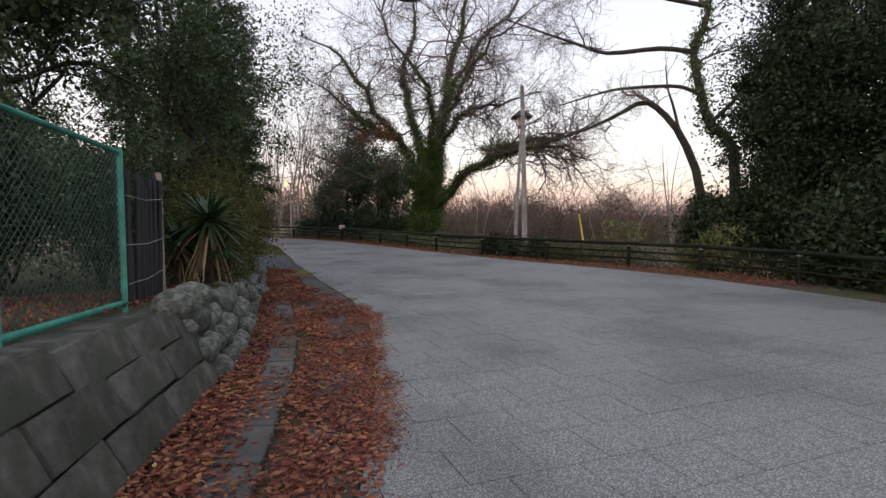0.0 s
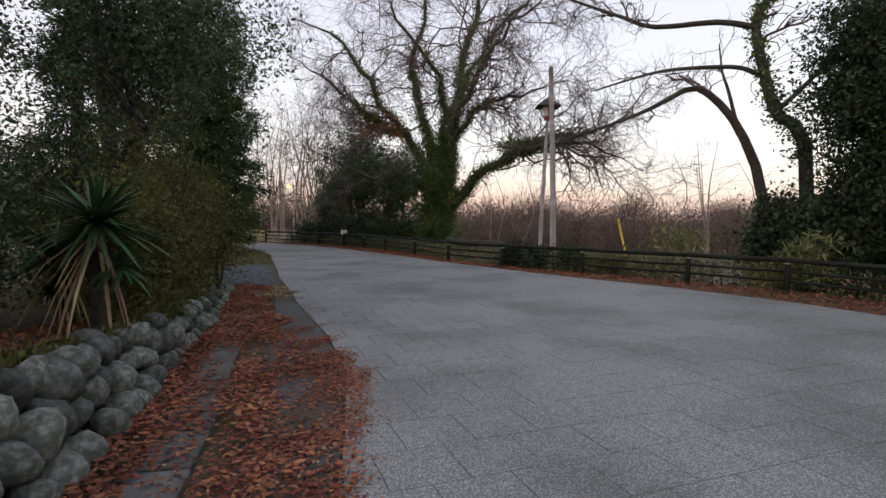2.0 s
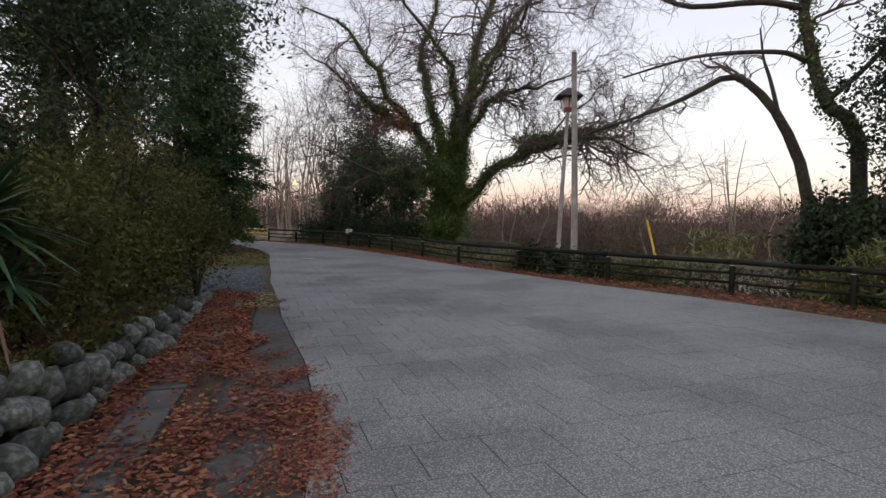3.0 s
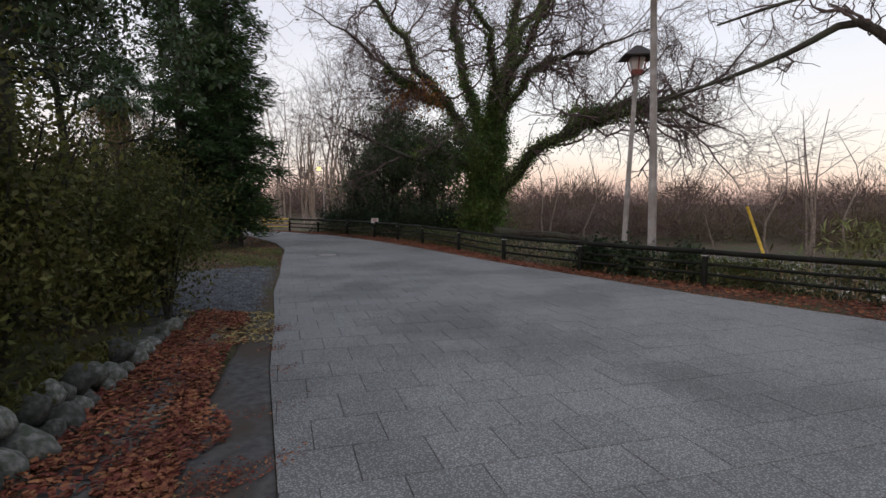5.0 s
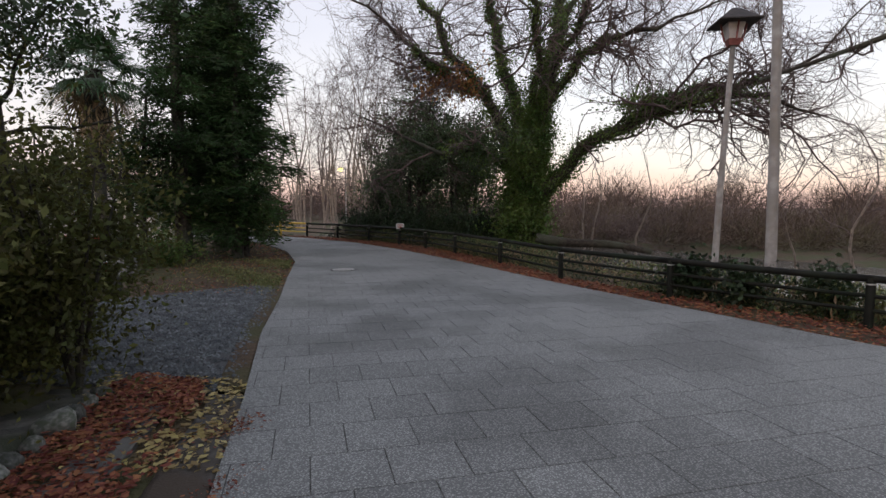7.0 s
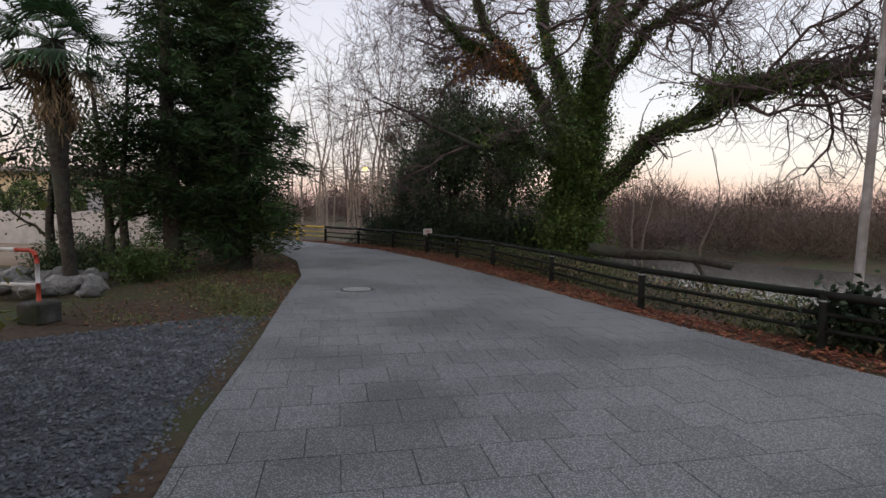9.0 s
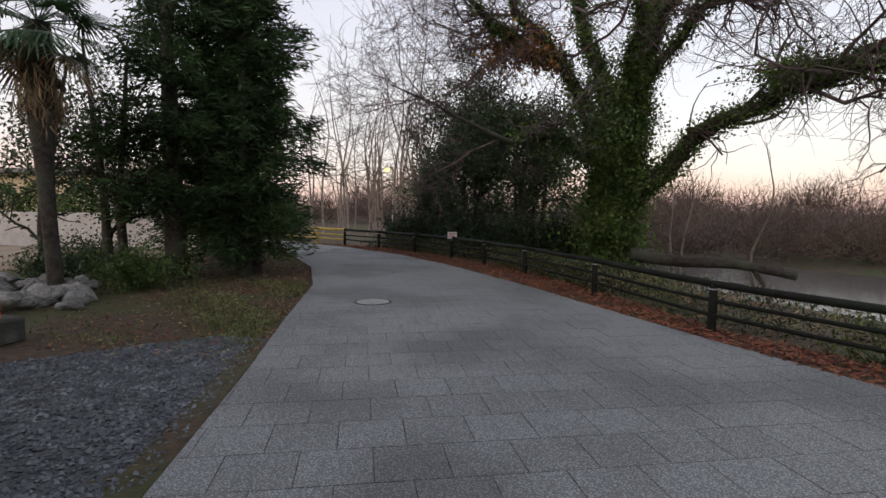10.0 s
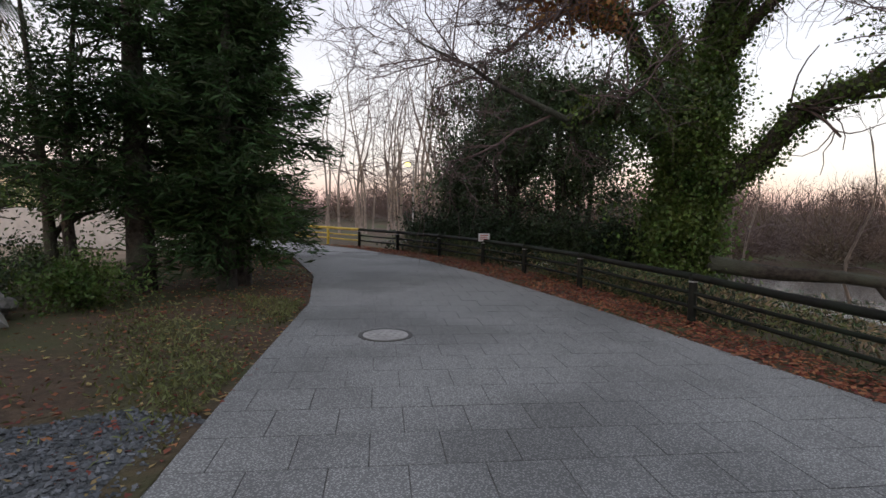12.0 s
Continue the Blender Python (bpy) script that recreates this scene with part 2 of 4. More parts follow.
def tube_arrays(polys, sides=5, caps=True):
    """Tapered tubes along (points, radii) lines, as corner and quad arrays."""
    V, F, base = [], [], 0
    ang = np.linspace(0, 2 * np.pi, sides, endpoint=False)
    ca, sa = np.cos(ang), np.sin(ang)
    j = np.arange(sides)
    jn = (j + 1) % sides
    for pts, rad in polys:
        p = np.asarray(pts, dtype=float)
        n = len(p)
        d = np.gradient(p, axis=0)
        d /= np.linalg.norm(d, axis=1)[:, None] + 1e-9
        ref = np.array((0.0, 0.0, 1.0)) if abs(d[:, 2]).mean() < 0.8 else np.array((1.0, 0.0, 0.0))
        a = np.cross(d, ref)
        a /= np.linalg.norm(a, axis=1)[:, None] + 1e-9
        b = np.cross(d, a)
        r = np.asarray(rad, dtype=float)[:, None, None]
        ring = p[:, None, :] + r * (a[:, None, :] * ca[None, :, None] + b[:, None, :] * sa[None, :, None])
        V.append(ring.reshape(-1, 3))
        i = (np.arange(n - 1) * sides)[:, None]
        q = np.stack([i + j, i + jn, i + sides + jn, i + sides + j], -1).reshape(-1, 4) + base
        F.append(q)
        if caps and sides == 4:
            F.append(np.array([[0, 1, 2, 3], [n * 4 - 1, n * 4 - 2, n * 4 - 3, n * 4 - 4]]) + base)
        elif caps and sides in (6, 8):
            m = sides // 2
            e = (n - 1) * sides
            for k in range(1, m):
                F.append(np.array([[0 + k - 1, k, sides - k - 1, (sides - k) % sides], [e + (sides - k) % sides, e + sides - k - 1, e + k, e + k - 1]]) + base)
        base += n * sides
    return np.concatenate(V), np.concatenate(F)


def tubes(name, polys, mat, sides=5, smooth=True):
    v, f = tube_arrays(polys, sides)
    return mesh_of(name, v, f, mat, smooth)


def leaf_arrays(rng, pts, size, aspect=0.5, direction=None, spread=1.0, fold=0.15):
    """One folded four-cornered leaf at each point."""
    n = len(pts)
    d = rng.normal(size=(n, 3))
    if direction is not None:
        d = d * spread + direction
    d /= np.linalg.norm(d, axis=1)[:, None] + 1e-9
    u = np.cross(d, rng.normal(size=(n, 3)))
    u /= np.linalg.norm(u, axis=1)[:, None] + 1e-9
    w = np.cross(d, u)
    s = (size * rng.uniform(0.6, 1.3, n))[:, None]
    a = pts - d * s * 0.5
    c = pts + d * s * 0.5
    b = pts + u * s * aspect * 0.5 + w * s * fold
    e = pts - u * s * aspect * 0.5 + w * s * fold
    return np.stack([a, b, c, e], 1).reshape(-1, 3), np.arange(4 * n).reshape(-1, 4)


def leaves(name, rng, pts, size, mat, aspect=0.5, direction=None, spread=1.0):
    v, f = leaf_arrays(rng, np.asarray(pts), size, aspect, direction, spread)
    return mesh_of(name, v, f, mat)


def clumps(rng, centre, radii, n, per, sigma, hollow=0.45, floor=None):
    """Points in clumps through an uneven ellipsoid."""
    d = rng.normal(size=(n, 3))
    d /= np.linalg.norm(d, axis=1)[:, None]
    r = rng.uniform(hollow, 1.0, n)[:, None] * (1 + 0.22 * rng.normal(size=(n, 1)))
    c = np.array(centre) + d * r * np.array(radii)
    p = np.repeat(c, per, axis=0) + rng.normal(size=(n * per, 3)) * sigma * np.repeat(rng.uniform(0.5, 1.3, n), per)[:, None]
    if floor is not None:
        p = p[p[:, 2] > floor]
    return p


def along(pts, n):
    """n even points on a line, rounded by a spline."""
    p = np.asarray(pts, dtype=float)
    if len(p) == 2:
        return p[0] + (p[1] - p[0]) * np.linspace(0, 1, n)[:, None]
    q = np.vstack([2 * p[0] - p[1], p, 2 * p[-1] - p[-2]])
    out = []
    for t in np.linspace(0, len(p) - 1, n):
        i = min(int(t), len(p) - 2)
        u = t - i
        a, b, c, d = q[i], q[i + 1], q[i + 2], q[i + 3]
        out.append(0.5 * (2 * b + (c - a) * u + (2 * a - 5 * b + 4 * c - d) * u * u + (3 * b - a - 3 * c + d) * u ** 3))
    return np.array(out)


def grow(rng, out, p, d, length, r, level, kids, lift=0.12, wild=0.35):
    """A branch with its side branches, into out as (points, radii, level)."""
    n = 7 if level > 1 else 6 if level else 5
    pts, q = [np.array(p)], np.array(d) / np.linalg.norm(d)
    for k in range(n - 1):
        q = q + rng.normal(size=3) * wild * 0.62 + np.array((0, 0, lift * (1.6 if k > n // 2 else -0.4)))
        q /= np.linalg.norm(q)
        pts.append(pts[-1] + q * length / (n - 1))
    pts = np.array(pts)
    rad = np.linspace(r, r * 0.45, n)
    out.append((pts, rad, level))
    if level:
        side_branches(rng, out, pts, rad, length, level, kids, lift, wild)


def side_branches(rng, out, pts, rad, length, level, kids, lift=0.12, wild=0.35, start=0.25):
    for k in range(kids):
        t = rng.uniform(start, 1.0) * (len(pts) - 1)
        i = min(int(t), len(pts) - 2)
        p = pts[i] + (pts[i + 1] - pts[i]) * (t - i)
        d = pts[i + 1] - pts[i]
        d = d / np.linalg.norm(d)
        x = np.cross(d, rng.normal(size=3))
        x /= np.linalg.norm(x)
        a = rng.uniform(0.5, 1.1)
        grow(rng, out, p, d * math.cos(a) + x * math.sin(a), length * rng.uniform(0.4, 0.7), min(max(rad[i] * 0.5, 0.0065), 0.065), level - 1, kids, lift, wild)


def tree_parts(parent, out, mat_big, mat_twig, twig_level=1):
    big = [(p, r) for p, r, lv in out if lv > twig_level]
    small = [(p, r) for p, r, lv in out if lv <= twig_level]
    if big:
        part("trunk", tubes("trunk", big, mat_big, 8), parent)
    if small:
        tagged(part("branchwork", tubes("branchwork", small, mat_twig, 3), parent), kind="stuff")


# ---- plan: road edges, rail line, wall line ----
ROAD_R = np.array([(9.0, -14), (8.9, 3), (8.5, 8.3), (7.5, 11.2), (6.45, 13.6), (5.0, 15.8), (3.1, 18), (1.3, 20.5), (-0.5, 23.1), (-1.7, 25), (-3.3, 27.6), (-6, 31.5), (-8.6, 34.6), (-12.2, 37.6), (-17, 40.3), (-26, 44)])
ROAD_L = np.array([(0.2, -14), (-0.48, 3), (-0.62, 4.8), (-0.92, 7), (-1.25, 8.7), (-1.85, 10.4), (-2.95, 12.9), (-3.8, 15.1), (-4.8, 17.5), (-5.6, 19.8), (-6.7, 22.7), (-8.0, 26.3), (-9.7, 29.6), (-13.0, 34.2), (-17, 36.6), (-26, 40)])
RAIL = np.array([(9.9, -6), (9.9, -3), (9.8, 0), (9.8, 3), (9.6, 6), (9.3, 9.4), (8.5, 12.8), (7.3, 15.2), (5.85, 16.9), (3.7, 19.1), (1.55, 21.3), (-0.29, 23.6), (-1.8, 26.8), (-3.5, 30.0), (-4.95, 32.2), (-6.4, 34.0), (-8.3, 35.9), (-10.4, 37.5), (-12.6, 38.9)])
RAIL_FAR = np.array([(-12.6, 38.9), (-14.6, 40.0), (-16.6, 41.0), (-18.6, 42.0), (-21, 43)])
WALL = np.array([(-1.2, -6), (-1.4, 0), (-1.85, 3), (-2.15, 5), (-2.6, 7), (-3.2, 9), (-3.8, 11.2), (-4.5, 13.3), (-5.1, 15.2)])
WALL_TOP = np.array([(-6, 1.0), (0, 0.95), (3, 0.85), (5, 0.72), (7, 0.55), (9, 0.36), (11.2, 0.24), (13.3, 0.14), (15.2, 0.02)])


def at_y(line, y):
    return np.interp(y, line[:, 1], line[:, 0])


def top_of_wall(y):
    return np.interp(y, WALL_TOP[:, 0], WALL_TOP[:, 1])


def ground_height(x, y):
    """The lie of the land: flat road, raised bank on one side, river hollow on the other."""
    off = (x - np.interp(y, np.append(RAIL[:, 1], 90), np.append(RAIL[:, 0], -60))) * 0.72
    h = -0.05 + 0 * x
    h = h - 1.9 * np.clip((off - 0.4) / 11.0, 0, 1) ** 1.25 * (off > 0.4)
    h = h + 0.9 * np.clip((off - 20) / 14.0, 0, 1) * (off > 20)
    bank = np.interp(y, WALL_TOP[:, 0], WALL_TOP[:, 1]) * (y < 15.2)
    back = at_y(WALL, np.clip(y, -6, 15.2)) - x
    h = np.where((back > bank * 0.52 + 0.45) & (y < 15.2), np.maximum(h, bank - 0.02 + 0.02 * np.clip(back, 0, 10)), h)
    return h


gx = np.concatenate([[-900, -500, -250, -130, -80, -55, -42], np.arange(-34, 46, 0.4), [52, 65, 90, 140, 260, 500, 900]])
gy = np.concatenate([[-900, -400, -150, -60, -30], np.arange(-16, 60, 0.4), [66, 80, 110, 160, 280, 500, 900]])
XX, YY = np.meshgrid(gx, gy)
ZZ = ground_height(XX, YY)
rng = np.random.default_rng(3)
far_away = (abs(XX) > 60) | (YY > 70) | (YY < -40)
ZZ = np.where(far_away, -0.6, ZZ + 0.015 * rng.normal(size=ZZ.shape))
idx = np.arange(XX.size).reshape(XX.shape)
quads = np.stack([idx[:-1, :-1], idx[:-1, 1:], idx[1:, 1:], idx[1:, :-1]], -1).reshape(-1, 4)
ground = tagged(new("ground", mesh_of("ground", np.stack([XX, YY, ZZ], -1), quads, M_SOIL, True)), "brown soil with moss and leaf crumbs", "ground", kind="structure")


def ribbon(name, a, b, z, mat, ya, yb, n=120, thick=0.05, rows=10):
    """A slab between two edge lines, from ya to yb."""
    ys = np.linspace(ya, yb, n)
    us = np.linspace(0, 1, rows)
    xa, xb = at_y(a, ys), at_y(b, ys)
    x = xa[:, None] + (xb - xa)[:, None] * us
    v = np.stack([x, np.repeat(ys[:, None], rows, 1), np.full_like(x, z)], -1)
    lo = v.copy()
    lo[..., 2] -= thick
    i = np.arange(n * rows).reshape(n, rows)
    q = [np.stack([i[:-1, :-1], i[:-1, 1:], i[1:, 1:], i[1:, :-1]], -1).reshape(-1, 4)]
    m = n * rows
    for e in (i[:, 0], i[::-1, -1], i[-1, :], i[0, ::-1]):
        q.append(np.stack([e[:-1], e[1:], e[1:] + m, e[:-1] + m], -1))
    return mesh_of(name, np.concatenate([v.reshape(-1, 3), lo.reshape(-1, 3)]), np.concatenate(q), mat)


TILE_END = 36.0
road = tagged(new("road", ribbon("road", ROAD_L, ROAD_R, -0.008, M_JOINT, -14, TILE_END, 90)), "grey aggregate paver lane with dark joints", "road", kind="structure")
far_road = tagged(new("far_road", ribbon("far_road", ROAD_L, ROAD_R, -0.002, M_TILE, TILE_END, 44, 90)), "smooth dark asphalt lane, slightly stained", "road", kind="structure")

# gravel apron beside the road
GR_B = np.array([(-9.6, 14.6), (-9.6, 18.6), (-8.6, 19.6), (-7.9, 20.5), (-6.9, 21.6)])
gravel = tagged(new("gravel_apron", ribbon("gravel_apron", GR_B, ROAD_L - np.array((0.02, 0)), -0.02, M_GRAVEL, 15.3, 21.5, 60)), "dark grey crushed gravel apron", "gravel", kind="structure")
rng = np.random.default_rng(5)
gp = np.stack([rng.uniform(-9.5, -3.9, 26000), rng.uniform(15.3, 21.5, 26000), np.full(26000, -0.012)], -1)
gp = gp[(gp[:, 0] < at_y(ROAD_L, gp[:, 1]) - 0.05 - np.abs(rng.normal(size=len(gp))) * 0.25) & (gp[:, 0] > at_y(GR_B, gp[:, 1]))]


def pebbles(name, rng, pts, size, mat):
    """Small four-sided stones, joined."""
    s = (size * rng.uniform(0.4, 1.2, len(pts)))[:, None]
    k = np.array([(1, 0, 0), (0, 1, 0), (-1, 0, 0), (0, -1, 0), (0, 0, 0.8)])
    v = pts[:, None, :] + s[:, :, None] * (k[None] + rng.normal(size=(len(pts), 5, 3)) * 0.25)
    b = (np.arange(len(pts)) * 5)[:, None, None]
    f = np.array([(0, 1, 4), (1, 2, 4), (2, 3, 4), (3, 0, 4)])[None] + b
    return mesh_of(name, v.reshape(-1, 3), f.reshape(-1, 3), mat)


edge_strip = tagged(new("edge_strip", ribbon("edge_strip", ROAD_L - np.array((0.3, 0)), ROAD_L - np.array((0.01, 0)), -0.014, M_SOIL, 15.3, 21.4, 40)), "dark soil strip between gravel and lane", "soil", kind="structure")
tagged(new("gravel_stones", pebbles("gravel_stones", rng, gp, 0.022, M_PEBBLE)), "loose blue-grey gravel stones", "gravel", kind="stuff")

# water and far bank
wm = bmesh.new()
bmesh.ops.create_grid(wm, x_segments=4, y_segments=4, size=1)
bmesh.ops.scale(wm, vec=(60, 60, 1), verts=wm.verts)
water = part("water", wm, None, "", M_WATER, pose(32, 45, -1.62))
tagged(water, "pale still shallow river water", "water", kind="structure")


# ---- guard rail ----
def rail_fence(line, mat, name, label):
    f = thing(name, label, "fence", (*line[0], 0))
    org = Matrix.Translation((-line[0][0], -line[0][1], 0))
    pm = tubes("post", [(np.array([(0, 0, -0.3), (0, 0, 0.0), (0, 0, 0.70), (0, 0, 0.735)]), (0.062, 0.062, 0.062, 0.05))], mat, 8)
    bm_ = tubes("band", [(np.array([(0, 0, 0.615), (0, 0, 0.635)]), (0.066, 0.066))], M_STEEL, 8)
    for p in line:
        o = part("post", pm, f, at=org @ pose(p[0], p[1], 0))
        part("band", bm_, o, "pale metal strap")
    for i in range(len(line) - 1):
        a, b = line[i], line[i + 1]
        for z, r in ((0.70, 0.055), (0.45, 0.03), (0.24, 0.03)):
            pts = np.array([(*(a + (b - a) * t), z - 0.012 * math.sin(math.pi * t)) for t in np.linspace(-0.01, 1.01, 5)])
            part("rail", tubes("rail", [(pts, (r,) * 5)], mat, 8), f, at=org)
    return f


rail_fence(RAIL, M_RAIL, "guard_rail", "low dark brown three-rail guard fence along the lane")
rail_fence(RAIL_FAR, M_RAILY, "guard_rail", "low yellow painted rail fence at the bend")

plate = thing("notice_plate", "small white notice plate on a rail post", "sign", (-6.36, 33.9, 0.66))
part("board", box(0.34, 0.02, 0.24, 0.004, (0, 0, 0.14)), plate, "", M_WHITE, pose(0, 0, 0, 0, 0, 20))
part("bracket", box(0.04, 0.03, 0.12, 0.004, (0, 0.03, 0.04)), plate, "", M_STEEL, pose(0, 0, 0, 0, 0, 20))
for k, w in enumerate((0.24, 0.2, 0.22)):
    part("text_bar", box(w, 0.004, 0.02, 0, (0, -0.013, 0.2 - 0.055 * k)), plate, "dull red bar of writing", M_RED, pose(0, 0, 0, 0, 0, 20))

# ---- manhole cover ----
mh = thing("manhole_cover", "round pale iron manhole cover set in the lane", "manhole", (-5.9, 24.5, 0))


def disc(r, h, seg=40, inner=0.0):
    bm = bmesh.new()
    bmesh.ops.create_cone(bm, cap_ends=True, segments=seg, radius1=r, radius2=r - 0.004, depth=h)
    if inner:
        top = max(bm.faces, key=lambda f: f.calc_center_median().z)
        bmesh.ops.inset_region(bm, faces=[top], thickness=r - inner)
        bmesh.ops.translate(bm, vec=(0, 0, -0.006), verts=top.verts)
    return bm


part("ring", disc(0.36, 0.02, 40, 0.31), mh, "concrete collar", M_LID, pose(0, 0, 0))
part("cover", disc(0.3, 0.024), mh, "", M_IRON, pose(0, 0, 0))
for i in range(5):
    for j in range(5):
        x, y = (i - 2) * 0.1, (j - 2) * 0.1
        if x * x + y * y < 0.07:
            part("stud", box(0.055, 0.055, 0.008, 0.003), mh, "", M_IRON, pose(x, y, 0.014))

# ---- retaining wall: concrete blocks, then cobbles ----
wall = tagged(new("wall_retaining"), "mossy concrete block wall turning into a round cobble wall", "wall", kind="structure")
BATTER = 0.52


def wall_face(y, h):
    """A point on the sloping face at the height h."""
    d = np.array((at_y(WALL, y + 0.3) - at_y(WALL, y - 0.3), 0.6))
    d /= np.linalg.norm(d)
    n = np.array((d[1], -d[0]))
    p = np.array((at_y(WALL, y), y)) - n * h * BATTER
    return p, d, n


def backing():
    v, f = [], []
    ys = np.linspace(-6, 15.2, 90)
    for y in ys:
        h = top_of_wall(y)
        for q, z in ((0.0, -0.3), (0.0, -0.1), (h + 0.05, h - 0.03), (h + 0.9, h - 0.03), (h + 0.9, -0.3)):
            p, d, n = wall_face(y, max(q, 0))
            p = p - n * 0.13
            v.append((p[0], p[1], z))
    for i in range(len(ys) - 1):
        for k in range(4):
            a = i * 5 + k
            f.append((a, a + 1, a + 6, a + 5))
    return mesh_of("backing", v, f, M_CONC)


part("backing", backing(), wall)
rng = np.random.default_rng(11)
yc = -5.5
lean = math.degrees(math.atan(BATTER))
block_mesh = None
while yc < 5.0:
    w = 0.86
    H = top_of_wall(yc + w / 2)
    p0, d, n = wall_face(yc + w / 2, 0)
    yaw = math.degrees(math.atan2(d[1], d[0]))
    courses = 3
    for c in range(courses):
        sl = H * math.sqrt(1 + BATTER ** 2) / courses
        hz = H * (c + 0.5) / courses
        p, _, _ = wall_face(yc + w / 2 + (0.35 if c % 2 else 0), hz)
        bm = box(w - 0.008, 0.14, sl - 0.008, 0.012)
        for v in bm.verts:
            v.co += Vector(rng.normal(size=3) * 0.006)
        b = part("block", bm, wall, "", M_CONC, pose(p[0] - n[0] * 0.03, p[1] - n[1] * 0.03, hz - 0.02, 0, 0, yaw) @ pose(0, 0, 0, -lean, 0, 0))
    yc += w
stone_meshes = []
for k in range(7):
    bm = bmesh.new()
    bmesh.ops.create_icosphere(bm, subdivisions=2, radius=1)
    for v in bm.verts:
        v.co *= 1 + 0.3 * noise.noise(v.co * 1.1 + Vector((k * 7.1, 0, 0)))
    for f in bm.faces:
        f.smooth = True
    me = bpy.data.meshes.new("stone")
    bm.to_mesh(me)
    bm.free()
    me.materials.append(M_STONE)
    stone_meshes.append(me)
y = 5.15
while y < 15.0:
    H = top_of_wall(y)
    h = 0.0
    step = 0.2
    while h < H + 0.02:
        s = rng.uniform(0.1, 0.18) * (0.75 + 0.25 * min(1, H / 0.5))
        p, d, n = wall_face(y + rng.uniform(-0.08, 0.08), h + s * 0.5)
        part("stone", stone_meshes[rng.integers(7)], wall, at=pose(p[0], p[1], h + s * 0.45, *rng.uniform(-40, 40, 3)) @ Matrix.Diagonal((s * rng.uniform(0.85, 1.4), s * rng.uniform(0.75, 1.1), s * rng.uniform(0.85, 1.1), 1)))
        h += s * 1.62
    y += rng.uniform(0.22, 0.3)

# drain lids along the foot of the wall
drain = tagged(new("drain_channel"), "concrete drain lids half buried in leaves", "drain", kind="structure")
y = -3.0
while y < 14.5:
    p, d, n = wall_face(y, 0)
    t = 0.46 + 0.02 * max(0, 9 - y)
    q = p + n * t * 0.95
    part("lid", box(0.58, 0.36, 0.08, 0.012), drain, "", M_LID, pose(q[0], q[1], -0.035 + rng.normal() * 0.006, rng.normal() * 0.8, rng.normal() * 0.8, math.degrees(math.atan2(d[1], d[0]))))
    y += 0.6

apron = tagged(new("gutter_apron", ribbon("gutter_apron", WALL + np.array((0.95, 0)), ROAD_L - np.array((0.01, 0)), -0.012, M_DAMP, -6, 15.2, 60)), "dark damp concrete strip beside the lane", "pavement", kind="structure")

# ---- fallen leaves ----
def litter(name, n, place, size, mat, label, seed):
    r = np.random.default_rng(seed)
    pts = place(r, n)
    v, f = leaf_arrays(r, pts, size, 0.55, np.array((0, 0, 0.0)), 1.0, 0.12)
    v = v.reshape(-1, 4, 3)
    c = v.mean(1, keepdims=True)
    v = c + (v - c) * np.array((1.15, 1.15, 0.35))
    return tagged(new(name, mesh_of(name, v.reshape(-1, 3), f, mat)), label, "leaves", kind="stuff")


def left_strip(r, n):
    y = r.uniform(-3, 15.5, n)
    a, b = at_y(WALL, y), at_y(ROAD_L, y) + 0.2
    u = np.clip(r.beta(1.0, 1.25, n), 0, 1)
    x = a + (b - a) * u - 0.05
    lim = np.interp(y, (7, 11.5), (1.0, 0.6)) * (1 + 0.12 * np.sin(y * 2.3) + 0.1 * np.sin(y * 5.1))
    u = np.where(u > lim, u * 0.6, u)
    x = a + (b - a) * u - 0.05
    keep = (np.sin(y * 3.1 + x * 5) + np.sin(y * 1.7 - x * 3) + r.normal(size=n) * 0.8 > -0.5) | (u < 0.38)
    lid = np.abs(x - a - 0.52 - 0.02 * np.clip(9 - y, 0, 9)) < 0.17
    keep &= ~lid | (y > 9.5) | (r.uniform(size=n) < 0.45 + 0.35 * np.sin(y * 1.9))
    return np.stack([x, y, r.uniform(0.0, 0.035, n) + 0.03 * (u < 0.3)], -1)[keep]


def gutter_mulch(r, n):
    y = r.uniform(-3, 14.8, n)
    x = at_y(ROAD_L, y) + 0.14 - np.abs(r.normal(size=n)) * 0.42 + 0.04 * np.sin(y * 1.7) + 0.09 * r.normal(size=n)
    keep = (np.sin(y * 2.1 + x * 3) + np.sin(y * 4.7 - x * 6) + r.normal(size=n) * 0.7 > -0.45 + 0.32 * np.clip(y - 7, 0, 8)) & (x > at_y(WALL, y) + 0.1)
    return np.stack([x, y, r.uniform(0.0, 0.014, n)], -1)[keep]


def right_strip(r, n):
    t = r.uniform(0, 1, n) ** 0.9
    y = 12.2 + t * 26.8
    a, b = at_y(ROAD_R, y), at_y(RAIL, y) + 0.4
    x = a + (b - a) * r.beta(1.3, 1.2, n) - 0.08
    return np.stack([x, y, r.uniform(-0.03, 0.03, n)], -1)


def verge(r, n):
    y = r.uniform(20.3, 34, n)
    x = at_y(ROAD_L, y) - np.abs(r.normal(size=n)) * 2.2 + 0.1
    return np.stack([x, y, r.uniform(-0.05, 0.0, n)], -1)


def gravel_edge(r, n):
    y = r.uniform(13.8, 15.6, n)
    x = at_y(ROAD_L, y) - r.uniform(0, 1.5, n)
    return np.stack([x, y, r.uniform(-0.02, 0.02, n)], -1)


